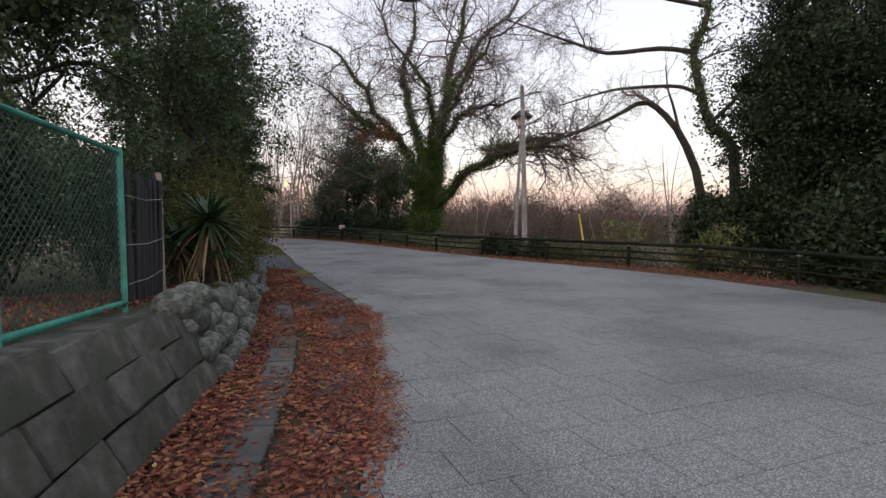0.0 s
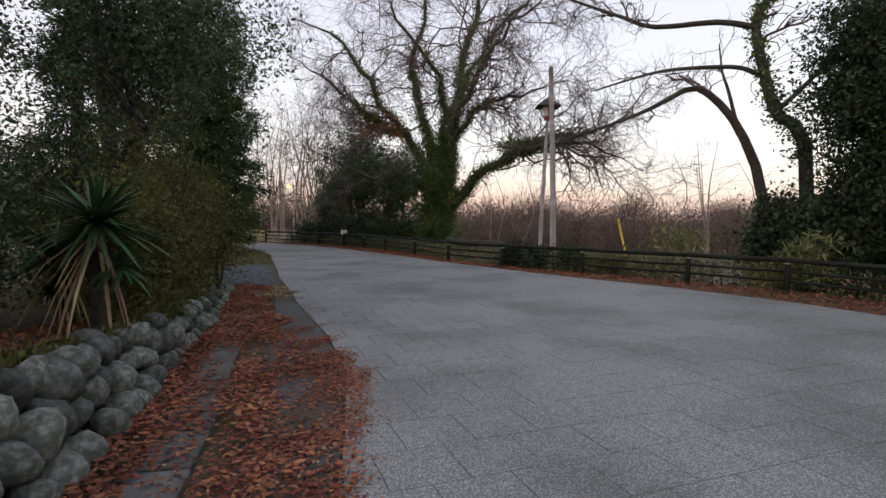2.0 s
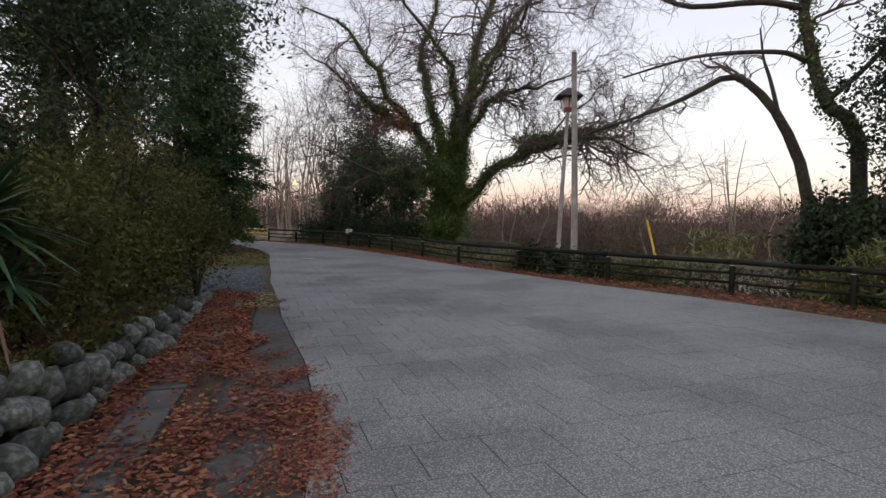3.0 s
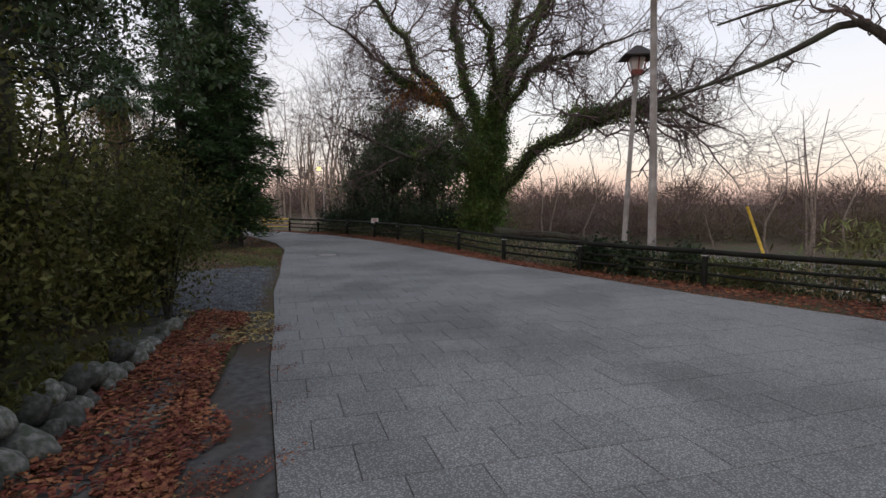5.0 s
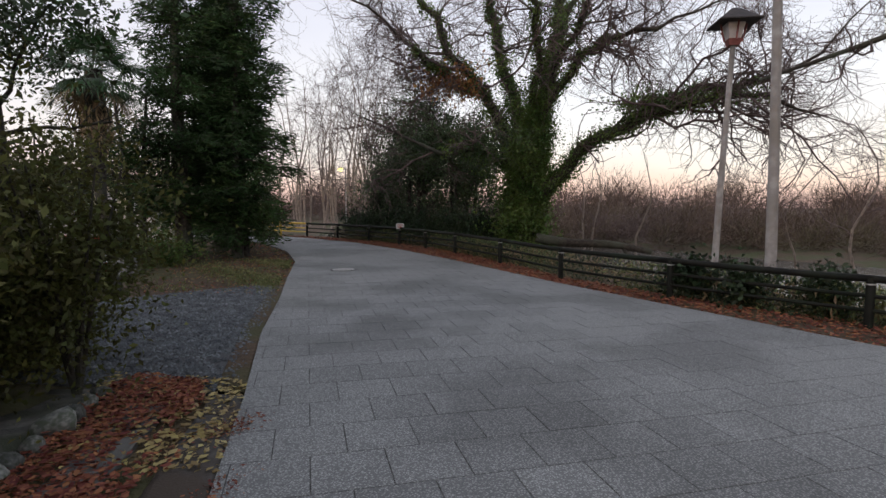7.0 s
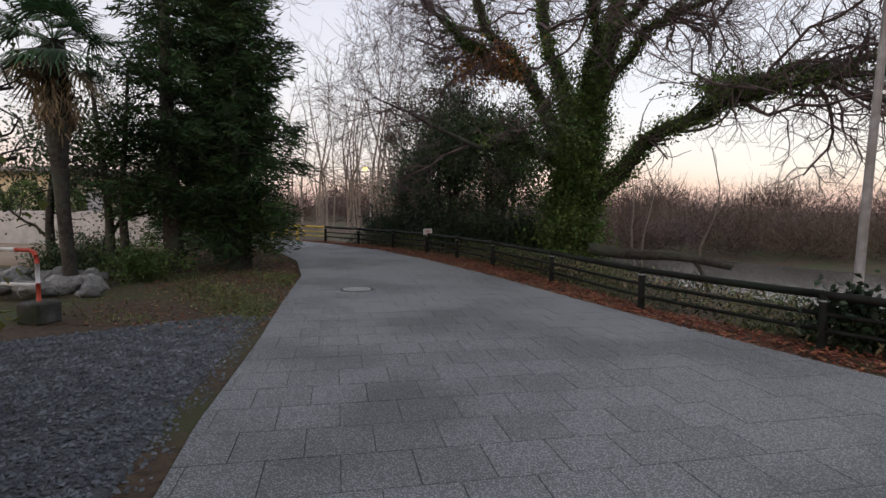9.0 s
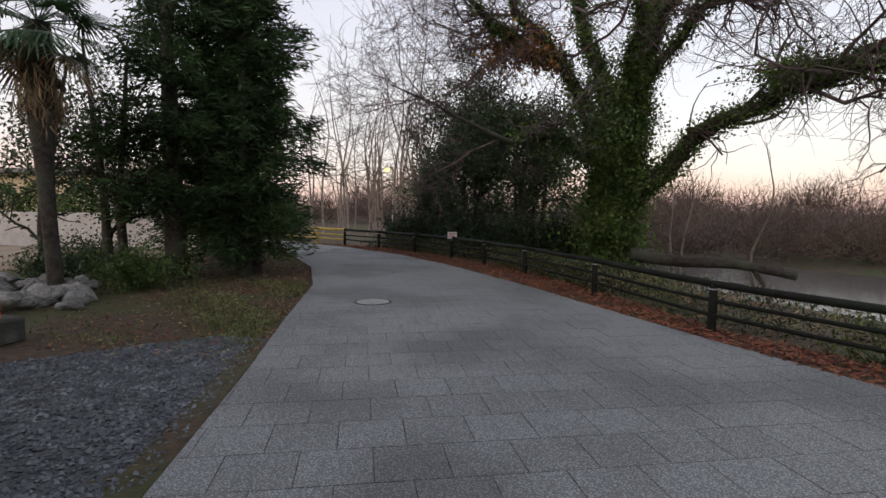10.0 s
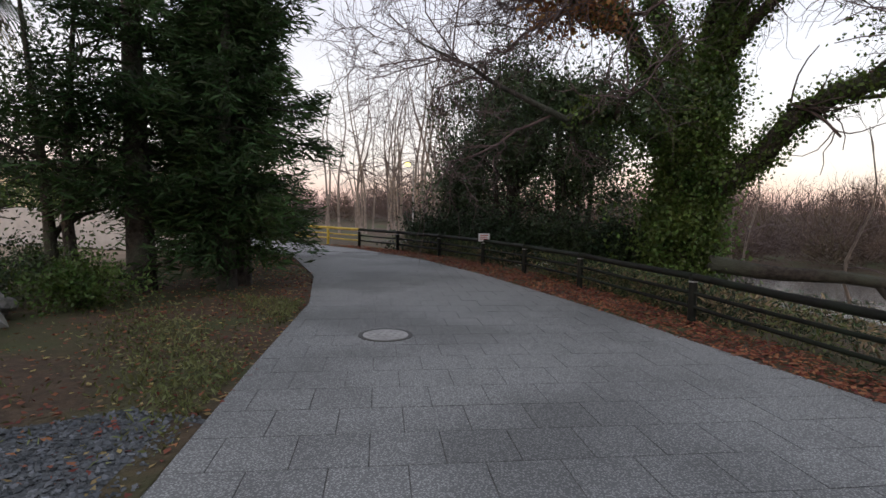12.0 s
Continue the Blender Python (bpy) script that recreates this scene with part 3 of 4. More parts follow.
litter("fallen_leaves", 42000, left_strip, 0.062, M_LITTER, "dry red-brown leaves drifted against the wall", 21)
litter("leaf_mulch", 60000, gutter_mulch, 0.034, M_LITTER, "crumbled rust-brown leaf mulch along the gutter", 27)
litter("fallen_leaves", 16000, right_strip, 0.075, M_LITTER, "dry red-brown leaves under the guard rail", 22)
litter("fallen_leaves", 3200, verge, 0.075, M_LITTER, "scattered brown leaves on the verge", 23)
litter("yellow_leaves", 1500, verge, 0.07, M_LITTER2, "scattered yellow leaves on the verge", 24)
litter("yellow_leaves", 1500, gravel_edge, 0.07, M_LITTER2, "yellow and brown leaves at the gravel edge", 25)
litter("yellow_leaves", 700, left_strip, 0.06, M_LITTER2, "pale leaves among the brown drift", 26)


# ---- green chain-link fence and black plank fence ----
def chain_link():
    f = thing("chain_link_fence", "green steel framed chain-link fence on the wall", "fence", (-3.1, 5.2, 0))
    a, b = np.array((0.0, 0.0)), np.array((1.15, -6.0))
    dz = 0.75 / 6.0
    L = np.linalg.norm(b - a)
    u = (b - a) / L

    def P(s, h):
        return np.array((*(a + u * s), 0.72 + dz * s * 0.35 + h))

    for s in (0.0, 2.0, 4.0, 6.0):
        part("post", tubes("post", [(np.array([P(s, -0.1), P(s, 1.5), P(s, 1.52)]), (0.03, 0.03, 0.02))], M_GREEN, 8), f)
    for h, r in ((1.48, 0.024), (0.03, 0.03)):
        part("rail", tubes("rail", [(np.array([P(0, h), P(L * 0.5, h), P(L, h)]), (r, r, r))], M_GREEN, 8), f)
    wires = []
    g, H = 0.075, 1.44
    s = -H
    while s < L:
        for sign in (1, -1):
            s0, s1 = (s, s + H) if sign > 0 else (s + H, s)
            h0, h1 = 0.04, 0.04 + H
            lo, hi = max(min(s0, s1), 0), min(max(s0, s1), L)
            if hi - lo > 0.05:
                k = (h1 - h0) / (s1 - s0)
                wires.append((np.array([P(lo, h0 + k * (lo - s0)), P(hi, h0 + k * (hi - s0))]), (0.0028, 0.0028)))
        s += g
    part("mesh_wire", tubes("mesh_wire", wires, M_WIRE, 3), f)


chain_link()

planks = thing("plank_fence", "weathered black plank fence tied with wire", "fence", (-3.25, 5.45, 0.55))
rng = np.random.default_rng(31)
for k in range(11):
    t = k / 10
    x, y = -0.42 * t, 1.5 * t
    hgt = 1.62 - 0.12 * t + rng.uniform(-0.09, 0.09)
    bm = box(0.135, 0.03, hgt, 0.006, (0, 0, hgt / 2))
    for v in bm.verts:
        if v.co.z > hgt - 0.05:
            v.co.z += rng.uniform(-0.05, 0.05)
    part("plank", bm, planks, "", M_BLACKWOOD, pose(x, y, -0.05, rng.uniform(-1.5, 1.5), rng.uniform(-2, 2), 105 + rng.uniform(-6, 6)))
for h in (0.35, 0.75, 1.25):
    part("tie_wire", tubes("tie_wire", [(np.array([(0.05, 0, h), (-0.16, 0.75, h - 0.03), (-0.37, 1.5, h)]), (0.004,) * 3)], M_STEEL, 4), planks, "thin pale wire")
endpost = part("post", tubes("post", [(np.array([(-0.44, 1.58, -0.1), (-0.45, 1.58, 1.58), (-0.45, 1.58, 1.6)]), (0.045, 0.045, 0.03))], M_PALEBARK, 8), planks, "pale grey wooden post")


# ---- poles and lanterns ----
pole = thing("utility_pole", "weathered grey wooden pole behind the guard rail", "pole", (3.2, 21.0, -0.5))
part("shaft", tubes("shaft", [(along([(0, 0, 0), (-0.05, 0.02, 3.2), (-0.17, 0.0, 7.0)], 8), np.linspace(0.11, 0.075, 8)), ], M_POLE, 8), pole)
part("cap", tubes("cap", [(np.array([(-0.17, 0, 7.0), (-0.17, 0, 7.06)]), (0.085, 0.06))], M_STEEL, 8), pole, "grey metal cap")


def lantern_pole():
    t = thing("lantern_pole", "leaning pale pole with a dark hooded park lantern", "street lamp", (3.15, 23.7, -0.8))
    part("shaft", tubes("shaft", [(along([(0, 0, 0), (0.12, 0.1, 3), (0.3, 0.25, 6.15)], 8), np.linspace(0.085, 0.06, 8))], M_POLE, 8), t)
    h = Matrix.Translation((0.3, 0.25, 6.15))

    def frustum(r0, r1, z0, z1, seg=4):
        bm = bmesh.new()
        bmesh.ops.create_cone(bm, cap_ends=True, segments=seg, radius1=r0, radius2=r1, depth=z1 - z0)
        bmesh.ops.translate(bm, vec=(0, 0, (z0 + z1) / 2), verts=bm.verts)
        bmesh.ops.rotate(bm, cent=(0, 0, 0), matrix=Matrix.Rotation(radians(45), 3, "Z"), verts=bm.verts)
        return bm

    part("base", frustum(0.16, 0.2, 0.0, 0.14), t, "red-brown wooden base", M_REDWOOD, h)
    part("glass", frustum(0.17, 0.27, 0.14, 0.5), t, "frosted pale pane box", M_GLASSW, h)
    for k in range(4):
        a = radians(90 * k + 45 + 45)
        c, s = math.cos(a), math.sin(a)
        part("corner_bar", tubes("corner_bar", [(np.array([(0.19 * c, 0.19 * s, 0.1), (0.29 * c, 0.29 * s, 0.52)]), (0.022, 0.022))], M_REDWOOD, 4), t, "red-brown frame bar", at=h)
    part("roof", frustum(0.62, 0.1, 0.5, 0.82), t, "dark flared copper roof", M_LANTERN, h)
    part("eave", frustum(0.63, 0.63, 0.48, 0.505), t, "", M_LANTERN, h)
    return t


lantern_pole()

lamp = thing("street_lamp", "slim pale lamp post with a lit yellow head", "street lamp", (-15.5, 55, -0.4))
part("shaft", tubes("shaft", [(np.array([(0, 0, 0), (0, 0, 2.4), (0, 0, 5.15)]), (0.07, 0.06, 0.05))], M_POLE, 8), lamp)
part("arm", tubes("arm", [(np.array([(0, 0, 5.1), (-0.2, 0, 5.22), (-0.42, 0, 5.24)]), (0.03,) * 3)], M_STEEL, 6), lamp)
bm = bmesh.new()
bmesh.ops.create_uvsphere(bm, u_segments=14, v_segments=10, radius=0.2)
bmesh.ops.scale(bm, vec=(1, 0.9, 0.8), verts=bm.verts)
part("head", bm, lamp, "glowing yellow globe", M_LAMP, pose(-0.45, 0, 5.1), smooth=True)
lamp2 = thing("signal_pole", "slim pale pole beside the lamp post", "pole", (-14.9, 55.4, -0.4))
part("shaft", tubes("shaft", [(np.array([(0, 0, 0), (0, 0, 4.9)]), (0.055, 0.045))], M_POLE, 8), lamp2)

guy = thing("guy_wire_sleeve", "yellow sleeve on a slanting guy wire behind the rail", "guy wire", (5.1, 19.0, -0.2))
part("sleeve", tubes("sleeve", [(np.array([(0.02, 0.1, 0.12), (0.13, 1.75, 1.8)]), (0.035, 0.035))], M_YELLOW, 8), guy)
part("anchor", tubes("anchor", [(np.array([(0, 0, -0.1), (0.03, 0.12, 0.14)]), (0.015, 0.015))], M_STEEL, 6), guy)


# ---- trees and plants ----
def view_point(px, py, depth):
    """A place on the upright plane at that depth, from bearings as seen at the start of the walk."""
    return np.array(((px - 784) * depth / 952, depth, 1.61 + (378 - py) * depth / 952))


def big_ivy_tree():
    t = thing("ivy_clad_tree", "big bare spreading tree with ivy up its trunk and limbs", "tree", (0, 0, 0))
    rng = np.random.default_rng(41)
    D = 33.0
    limbs = [
        ([(756, 438, 0), (754, 390, 0), (758, 340, 0), (766, 285, 0)], 0.78, 0.5),
        ([(752, 330, 0), (715, 262, -1), (680, 215, -1.5), (640, 150, -2), (600, 95, -2.5), (535, 70, -3)], 0.36, 0.07),
        ([(758, 300, 0), (730, 205, 1), (714, 135, 1.5), (735, 45, 2), (728, -70, 2.5)], 0.34, 0.08),
        ([(766, 290, 0), (785, 195, 0), (800, 100, 0.5), (828, 10, 1), (850, -90, 1)], 0.42, 0.1),
        ([(768, 285, 0), (812, 208, -2), (880, 188, -3.5), (955, 165, -5)], 0.26, 0.05),
        ([(764, 372, 0), (812, 325, -1), (860, 282, -2), (912, 264, -3), (975, 262, -4), (1045, 285, -5)], 0.42, 0.06),
        ([(880, 265, -1.7), (960, 245, -2), (1020, 235, -3), (1085, 170, -4)], 0.24, 0.04),
        ([(752, 330, 0), (700, 312, -2.5), (630, 305, -4.5), (560, 275, -6)], 0.24, 0.04),
        ([(770, 270, 0), (800, 165, 2), (845, 85, 3), (905, 25, 4), (935, -50, 4)], 0.3, 0.06),
        ([(705, 245, -1), (650, 222, -2.5), (600, 178, -4), (520, 125, -5)], 0.2, 0.04),
        ([(764, 262, 0), (760, 170, -3), (700, 80, -5), (660, 0, -6)], 0.24, 0.05),
        ([(770, 262, 0), (820, 150, -3), (880, 70, -5), (960, 10, -6)], 0.22, 0.05),
    ]
    out, ivy = [], []
    for k, (pts, r0, r1) in enumerate(limbs):
        w = [view_point(a, b, D + c) for a, b, c in pts]
        if k == 0:
            w[0][2] = -0.6
        p = along(w, 14)
        r0 = r0 * (0.9 if k == 0 else 0.72 if k == 5 else 0.62)
        p[1:-1] += rng.normal(size=(12, 3)) * (0.02 if k == 0 else 0.1)
        rad = np.linspace(r0, r1 * (1 if k == 0 else 0.4), 14)
        out.append((p, rad, 4))
        L = np.linalg.norm(np.diff(p, axis=0), axis=1).sum()
        if k:
            side_branches(rng, out, p, rad, L * 0.56, 3, 10, 0.09, 0.6, 0.25)
            if k in (4, 5, 6, 11):
                side_branches(rng, out, p, rad, L * 0.45, 2, 12, 0.0, 0.65, 0.2)
        cover = 14 if k == 0 else (11 if k in (1, 2, 3, 5, 8) else 7)
        dens = 2800 if k == 0 else 1000 if k in (2, 3, 5) else 600
        for i in range(cover):
            m = dens if k == 0 else int(dens * (1 - i / cover) + 60)
            c = p[min(i, 13)] + (p[min(i + 1, 13)] - p[min(i, 13)]) * rng.uniform(0, 1, (m, 1))
            d = rng.normal(size=(m, 3))
            d /= np.linalg.norm(d, axis=1)[:, None]
            ivy.append(c + d * (rad[min(i, 13)] + np.abs(rng.normal(size=(m, 1))) * (0.3 if k == 0 else 0.15)))
    tree_parts(t, out, M_BARK, M_TWIG, 2)
    ivy = np.concatenate(ivy)
    part("ivy", leaves("ivy", rng, ivy, 0.09, M_IVY, 0.85), t, "green ivy clinging to the bark")
    low = clumps(rng, (-1.1, 32.4, 1.2), (1.5, 1.0, 1.6), 90, 26, 0.22, 0.1, -1)
    part("climber", leaves("climber", rng, low, 0.12, M_IVY, 0.7), t, "tangled climbers round the foot")
    mid = clumps(rng, (-1.3, 32.8, 4.4), (1.5, 1.4, 2.9), 150, 75, 0.26, 0.2)
    part("foliage", leaves("foliage", rng, mid, 0.1, M_IVY, 0.7), t, "dense dark green foliage at the fork")
    lf = clumps(rng, (-3.9, 30.2, 4.0), (2.9, 1.1, 0.55), 120, 60, 0.26, 0.1)
    part("spray", leaves("spray", rng, lf, 0.1, M_LEAF, 0.6), t, "flat dark green spray")
    rl = clumps(rng, (-3.9, 31.0, 6.2), (1.3, 0.8, 0.8), 40, 34, 0.22, 0.1)
    part("rust_leaves", leaves("rust_leaves", rng, rl, 0.13, M_RUST, 0.6), t, "last rust-coloured dead leaves")
    rr = clumps(rng, (3.2, 30.2, 5.2), (2.4, 0.7, 0.4), 46, 50, 0.2, 0.1)
    part("limb_ivy", leaves("limb_ivy", rng, rr, 0.09, M_IVY, 0.8), t, "ivy hanging on the low limb")


big_ivy_tree()


def shrub_stems(t, x, y, z, r, h, seed):
    rs = np.random.default_rng(seed)
    for s in range(4):
        a = rs.uniform(0, 6.28)
        part("stem", tubes("stem", [(along([(x, y, z), (x + math.cos(a) * r * 0.3, y + math.sin(a) * r * 0.3, z + h * 0.5), (x + math.cos(a) * r * 0.6, y + math.sin(a) * r * 0.6, z + h)], 5), np.linspace(0.03, 0.01, 5))], M_BARK, 5), t)


fallen = thing("fallen_branch", "thick broken dead branch lying out over the river", "branch", (0, 0, 0))
part("stem", tubes("stem", [(along([(-0.5, 32.2, 0.45), (0.8, 31.8, 0.3), (2.2, 31.4, 0.3), (3.6, 31.0, 0.05)], 9), np.linspace(0.2, 0.1, 9))], M_BARK, 8), fallen)
part("fork", tubes("fork", [(along([(2.6, 31.3, 0.22), (2.9, 30.9, -0.5), (3.0, 30.8, -1.9)], 5), np.linspace(0.07, 0.05, 5))], M_BARK, 6), fallen)


def evergreen(name, label, base, height, radii, centre_up, nclump, per, sigma, size, mat, seed, stems=3, group=""):
    """A broad-leaved evergreen: several stems, limbs and a clumped crown."""
    rng = np.random.default_rng(seed)
    t = thing(name, label, "tree", (0, 0, 0), group)
    z0 = float(ground_height(np.array(base[0]), np.array(base[1]))) - 0.1
    out = []
    for s in range(stems):
        a = rng.uniform(0, 6.28)
        tip = np.array((base[0] + math.cos(a) * radii[0] * 0.4, base[1] + math.sin(a) * radii[1] * 0.4, z0 + height * 0.85))
        foot = np.array((base[0] + math.cos(a) * 0.25 * (stems > 1), base[1] + math.sin(a) * 0.25 * (stems > 1), z0))
        p = along([foot, foot * 0.6 + tip * 0.4 + rng.normal(size=3) * 0.2, tip], 9)
        r = np.linspace(0.06 + 0.012 * height, 0.03, 9)
        out.append((p, r, 3))
        side_branches(rng, out, p, r, height * 0.4, 2, 7, 0.1, 0.4)
    tree_parts(t, out, M_BARK, M_BARK, 1)
    pts = clumps(rng, (base[0], base[1], z0 + centre_up), radii, nclump, per, sigma, 0.25, z0 + 0.05)
    part("crown", leaves("crown", rng, pts, size, mat, 0.5), t)
    return t


EV = "dark glossy evergreen tree behind the guard rail"
evergreen("evergreen_tree", EV, (-6.3, 38.2), 8.8, (2.3, 2.0, 3.3), 5.4, 230, 120, 0.32, 0.13, M_LEAF, 51, 4, "dark trees by the river")
evergreen("evergreen_tree", EV, (-3.8, 36.8), 7.0, (2.2, 1.8, 2.8), 4.2, 170, 110, 0.3, 0.13, M_LEAF, 52, 4, "dark trees by the river")
evergreen("evergreen_tree", EV, (-8.3, 40.5), 6.2, (2.0, 1.6, 2.6), 3.4, 150, 110, 0.32, 0.13, M_LEAF, 53, 3, "dark trees by the river")
for k, (x, y, s) in enumerate(((-8.2, 38.3, 1.0), (-6.6, 36.6, 1.0), (-5.2, 35.6, 0.9), (-3.6, 34.2, 1.0), (-2.6, 33.6, 0.9), (-9.8, 39.6, 1.1))):
    rng = np.random.default_rng(60 + k)
    t = thing("dark_shrub", "dark green shrub under the riverside trees", "shrub", (0, 0, 0), "shrubs behind the rail")
    part("crown", leaves("crown", rng, clumps(rng, (x, y, 0.55), (1.2 * s, 0.9 * s, 1.0 * s), 90, 70, 0.27, 0.1, -0.6), 0.13, M_LEAFD, 0.5), t)
    shrub_stems(t, x, y, -0.5, s, 1.6, 500 + k)

# tall dark trees on the river side, near the start
EVR = "tall dark evergreen tree leaning over the guard rail"
for k, (x, y, h, rx, rz) in enumerate(((10.9, 16.6, 10, 2.2, 4.6), (12.4, 13.2, 11, 2.6, 5.2), (13.0, 9.4, 10, 2.5, 4.8), (14.6, 14.8, 11, 2.6, 5.4), (12.8, 4.2, 10, 2.4, 4.8), (15.5, 10.5, 12, 2.8, 5.8))):
    evergreen("evergreen_tree", EVR, (x, y), h, (rx, rx, rz), h * 0.52, 560, 150, 0.32, 0.125, M_LEAFD, 70 + k, 2, "dark trees over the rail")
for k, (x, y, s) in enumerate(((9.3, 16.6, 0.9), (10.3, 14.4, 1.1), (10.9, 12.0, 1.15), (11.2, 9.4, 1.15), (11.4, 7.0, 1.15), (11.6, 4.2, 1.15), (10.2, 8.0, 0.6), (10.1, 10.6, 0.6), (9.6, 12.6, 0.6), (9.6, 19.0, 0.9), (11.4, 17.6, 1.2))):
    rng = np.random.default_rng(80 + k)
    t = thing("dark_shrub", "dense dark shrub filling the bank behind the rail", "shrub", (0, 0, 0), "shrubs behind the rail")
    part("crown", leaves("crown", rng, clumps(rng, (x, y, 0.7), (1.1 * s, 1.5 * s, 1.9 * s), 190, 100, 0.3, 0.05, -0.9), 0.16, M_LEAFD, 0.5), t)
    shrub_stems(t, x, y, -0.6, s, 2.0, 520 + k)


def arching_tree():
    t = thing("arching_bare_tree", "bare crooked tree with long limbs arching over the lane", "tree", (0, 0, 0))
    rng = np.random.default_rng(91)
    limbs = [
        ([(1240, 470, 21.5), (1238, 340, 21.5), (1205, 250, 21.8), (1165, 200, 22), (1130, 184, 22.3), (1080, 210, 22.6), (1020, 235, 23), (940, 262, 23.5)], 0.27, 0.04, 5),
        ([(1300, 420, 20.5), (1292, 262, 20.5), (1250, 222, 20.6), (1228, 150, 20.8), (1218, 90, 21), (1240, 40, 21), (1238, -60, 21.2), (1250, -160, 21.4)], 0.3, 0.1, 6),
        ([(1222, 165, 20.8), (1185, 156, 20.6), (1100, 160, 20.5), (1050, 170, 20.6), (985, 190, 20.8)], 0.12, 0.03, 6),
        ([(1218, 98, 21), (1160, 92, 20.6), (1070, 100, 20.2), (1020, 86, 20), (960, 66, 20), (890, 42, 19.6)], 0.15, 0.03, 9),
        ([(1238, 20, 21), (1170, 8, 20), (1110, -5, 19.4), (1030, -12, 19), (930, -30, 18.6)], 0.13, 0.03, 8),
        ([(1030, -12, 19), (930, -60, 15.5), (830, -40, 11.5), (750, 4, 9.2), (705, 6, 8.8), (660, -8, 8.4)], 0.1, 0.05, 2),
        ([(1200, 245, 21.8), (1185, 190, 21.9), (1175, 160, 22), (1170, 120, 22.2)], 0.1, 0.03, 4),
        ([(1245, 225, 20.6), (1300, 170, 20), (1350, 100, 19.5), (1390, 30, 19)], 0.12, 0.03, 7),
    ]
    out = []
    for k, (pts, r0, r1, kids) in enumerate(limbs):
        p = along([view_point(a, b, c) for a, b, c in pts], 16)
        r = np.linspace(r0 * 0.72, r1 * 0.8, 16)
        out.append((p, r, 4))
        side_branches(rng, out, p, r, 2.4, 2, kids + 2, 0.1, 0.75, 0.35)
    tree_parts(t, out, M_BARK, M_TWIG, 1)
    p = along([view_point(a, b, c) for a, b, c in limbs[1][0][1:7]], 60)
    q = np.repeat(p, 26, axis=0)
    d = rng.normal(size=q.shape)
    d /= np.linalg.norm(d, axis=1)[:, None]
    part("ivy", leaves("ivy", rng, q + d * (0.2 + 0.1 * np.abs(rng.normal(size=(len(q), 1)))), 0.11, M_IVY, 0.8), t, "ivy sleeve on the trunk")


arching_tree()


def cedar(x, y, h, r, seed, low=0.6):
    """A conifer: straight trunk, drooping whorls and flat needle sprays."""
    rng = np.random.default_rng(seed)
    t = thing("cedar_tree", "tall dark green conifer with drooping sprays", "tree", (0, 0, 0), "conifers beside the lane")
    z0 = -0.1
    trunk = along([(x, y, z0), (x + rng.normal() * 0.1, y, h * 0.5), (x + rng.normal() * 0.15, y, h)], 10)
    polys = [(trunk, np.linspace(0.11 + 0.013 * h, 0.02, 10))]
    part("trunk", tubes("trunk", polys, M_BARK, 8), t)
    br, pts, dirs = [], [], []
    z = low
    while z < h:
        f = 1 - z / h
        for k in range(6):
            a = rng.uniform(0, 6.28)
            L = r * (0.28 + 0.9 * f ** 0.75) * rng.uniform(0.4, 1.25)
            d = np.array((math.cos(a), math.sin(a), rng.uniform(-0.1, 0.4)))
            n = 7
            s = np.linspace(0, 1, n)[:, None]
            p = np.array((x, y, z + rng.uniform(-0.25, 0.25))) + d * L * s + np.array((0, 0, -rng.uniform(0.05, 0.5))) * L * s ** 2 + np.array((0, 0, 0.1)) * L * s ** 4
            br.append((p, np.linspace(0.035, 0.008, n)))
            m = int(120 * L) + 20
            w = rng.uniform(0.12, 1.0, m) ** 0.8 * (n - 1)
            i = np.minimum(w.astype(int), n - 2)
            c = p[i] + (p[i + 1] - p[i]) * (w - i)[:, None]
            side = np.array((-d[1], d[0], 0))
            off = rng.normal(size=(m, 1)) * 0.2 * L * (1.15 - w[:, None] / n)
            pts.append(c + side * off + np.array((0, 0, -1)) * np.abs(off) * 0.35 + rng.normal(size=(m, 3)) * 0.13)
            dirs.append(np.tile(d * 1.1 + np.array((0, 0, -0.35)), (m, 1)) + side * np.sign(off) * 0.8)
        z += rng.uniform(0.36, 0.66)
    part("branchwork", tubes("branchwork", br, M_BARK, 4), t)
    part("foliage", leaves("foliage", rng, np.concatenate(pts), 0.27, M_CEDAR, 0.15, np.concatenate(dirs), 0.55), t)


for k, (x, y, h, r, low) in enumerate(((-11.8, 26.6, 12.5, 1.9, 1.6), (-10.6, 28.0, 12.0, 1.9, 0.9), (-12.3, 29.6, 12.5, 2.1, 1.2), (-13.9, 32.4, 11.0, 2.0, 0.7), (-9.5, 16.5, 10.0, 1.1, 3.6), (-10.4, 27.3, 7.5, 1.4, 1.0))):
    cedar(x, y, h, r, 100 + k, low)

# broad-leaved trees over the bank near the start
BL = "dark broad-leaved tree on the bank above the wall"
for k, (x, y, h, rx, rz, cu) in enumerate(((-6.4, 7.6, 8.5, 2.2, 2.6, 5.6), (-6.2, 13.6, 9, 2.2, 2.5, 5.3), (-8.5, 4.0, 9, 2.6, 3.2, 5.4), (-12.5, 14.0, 8, 2.6, 3.0, 4.6))):
    evergreen("broadleaf_tree", BL, (x, y), h, (rx, rx, rz), cu, (480 if y < 9 else 140), 170, 0.34, 0.11 if y < 9 else 0.1, M_LEAF, 120 + k, 2, "trees on the bank")

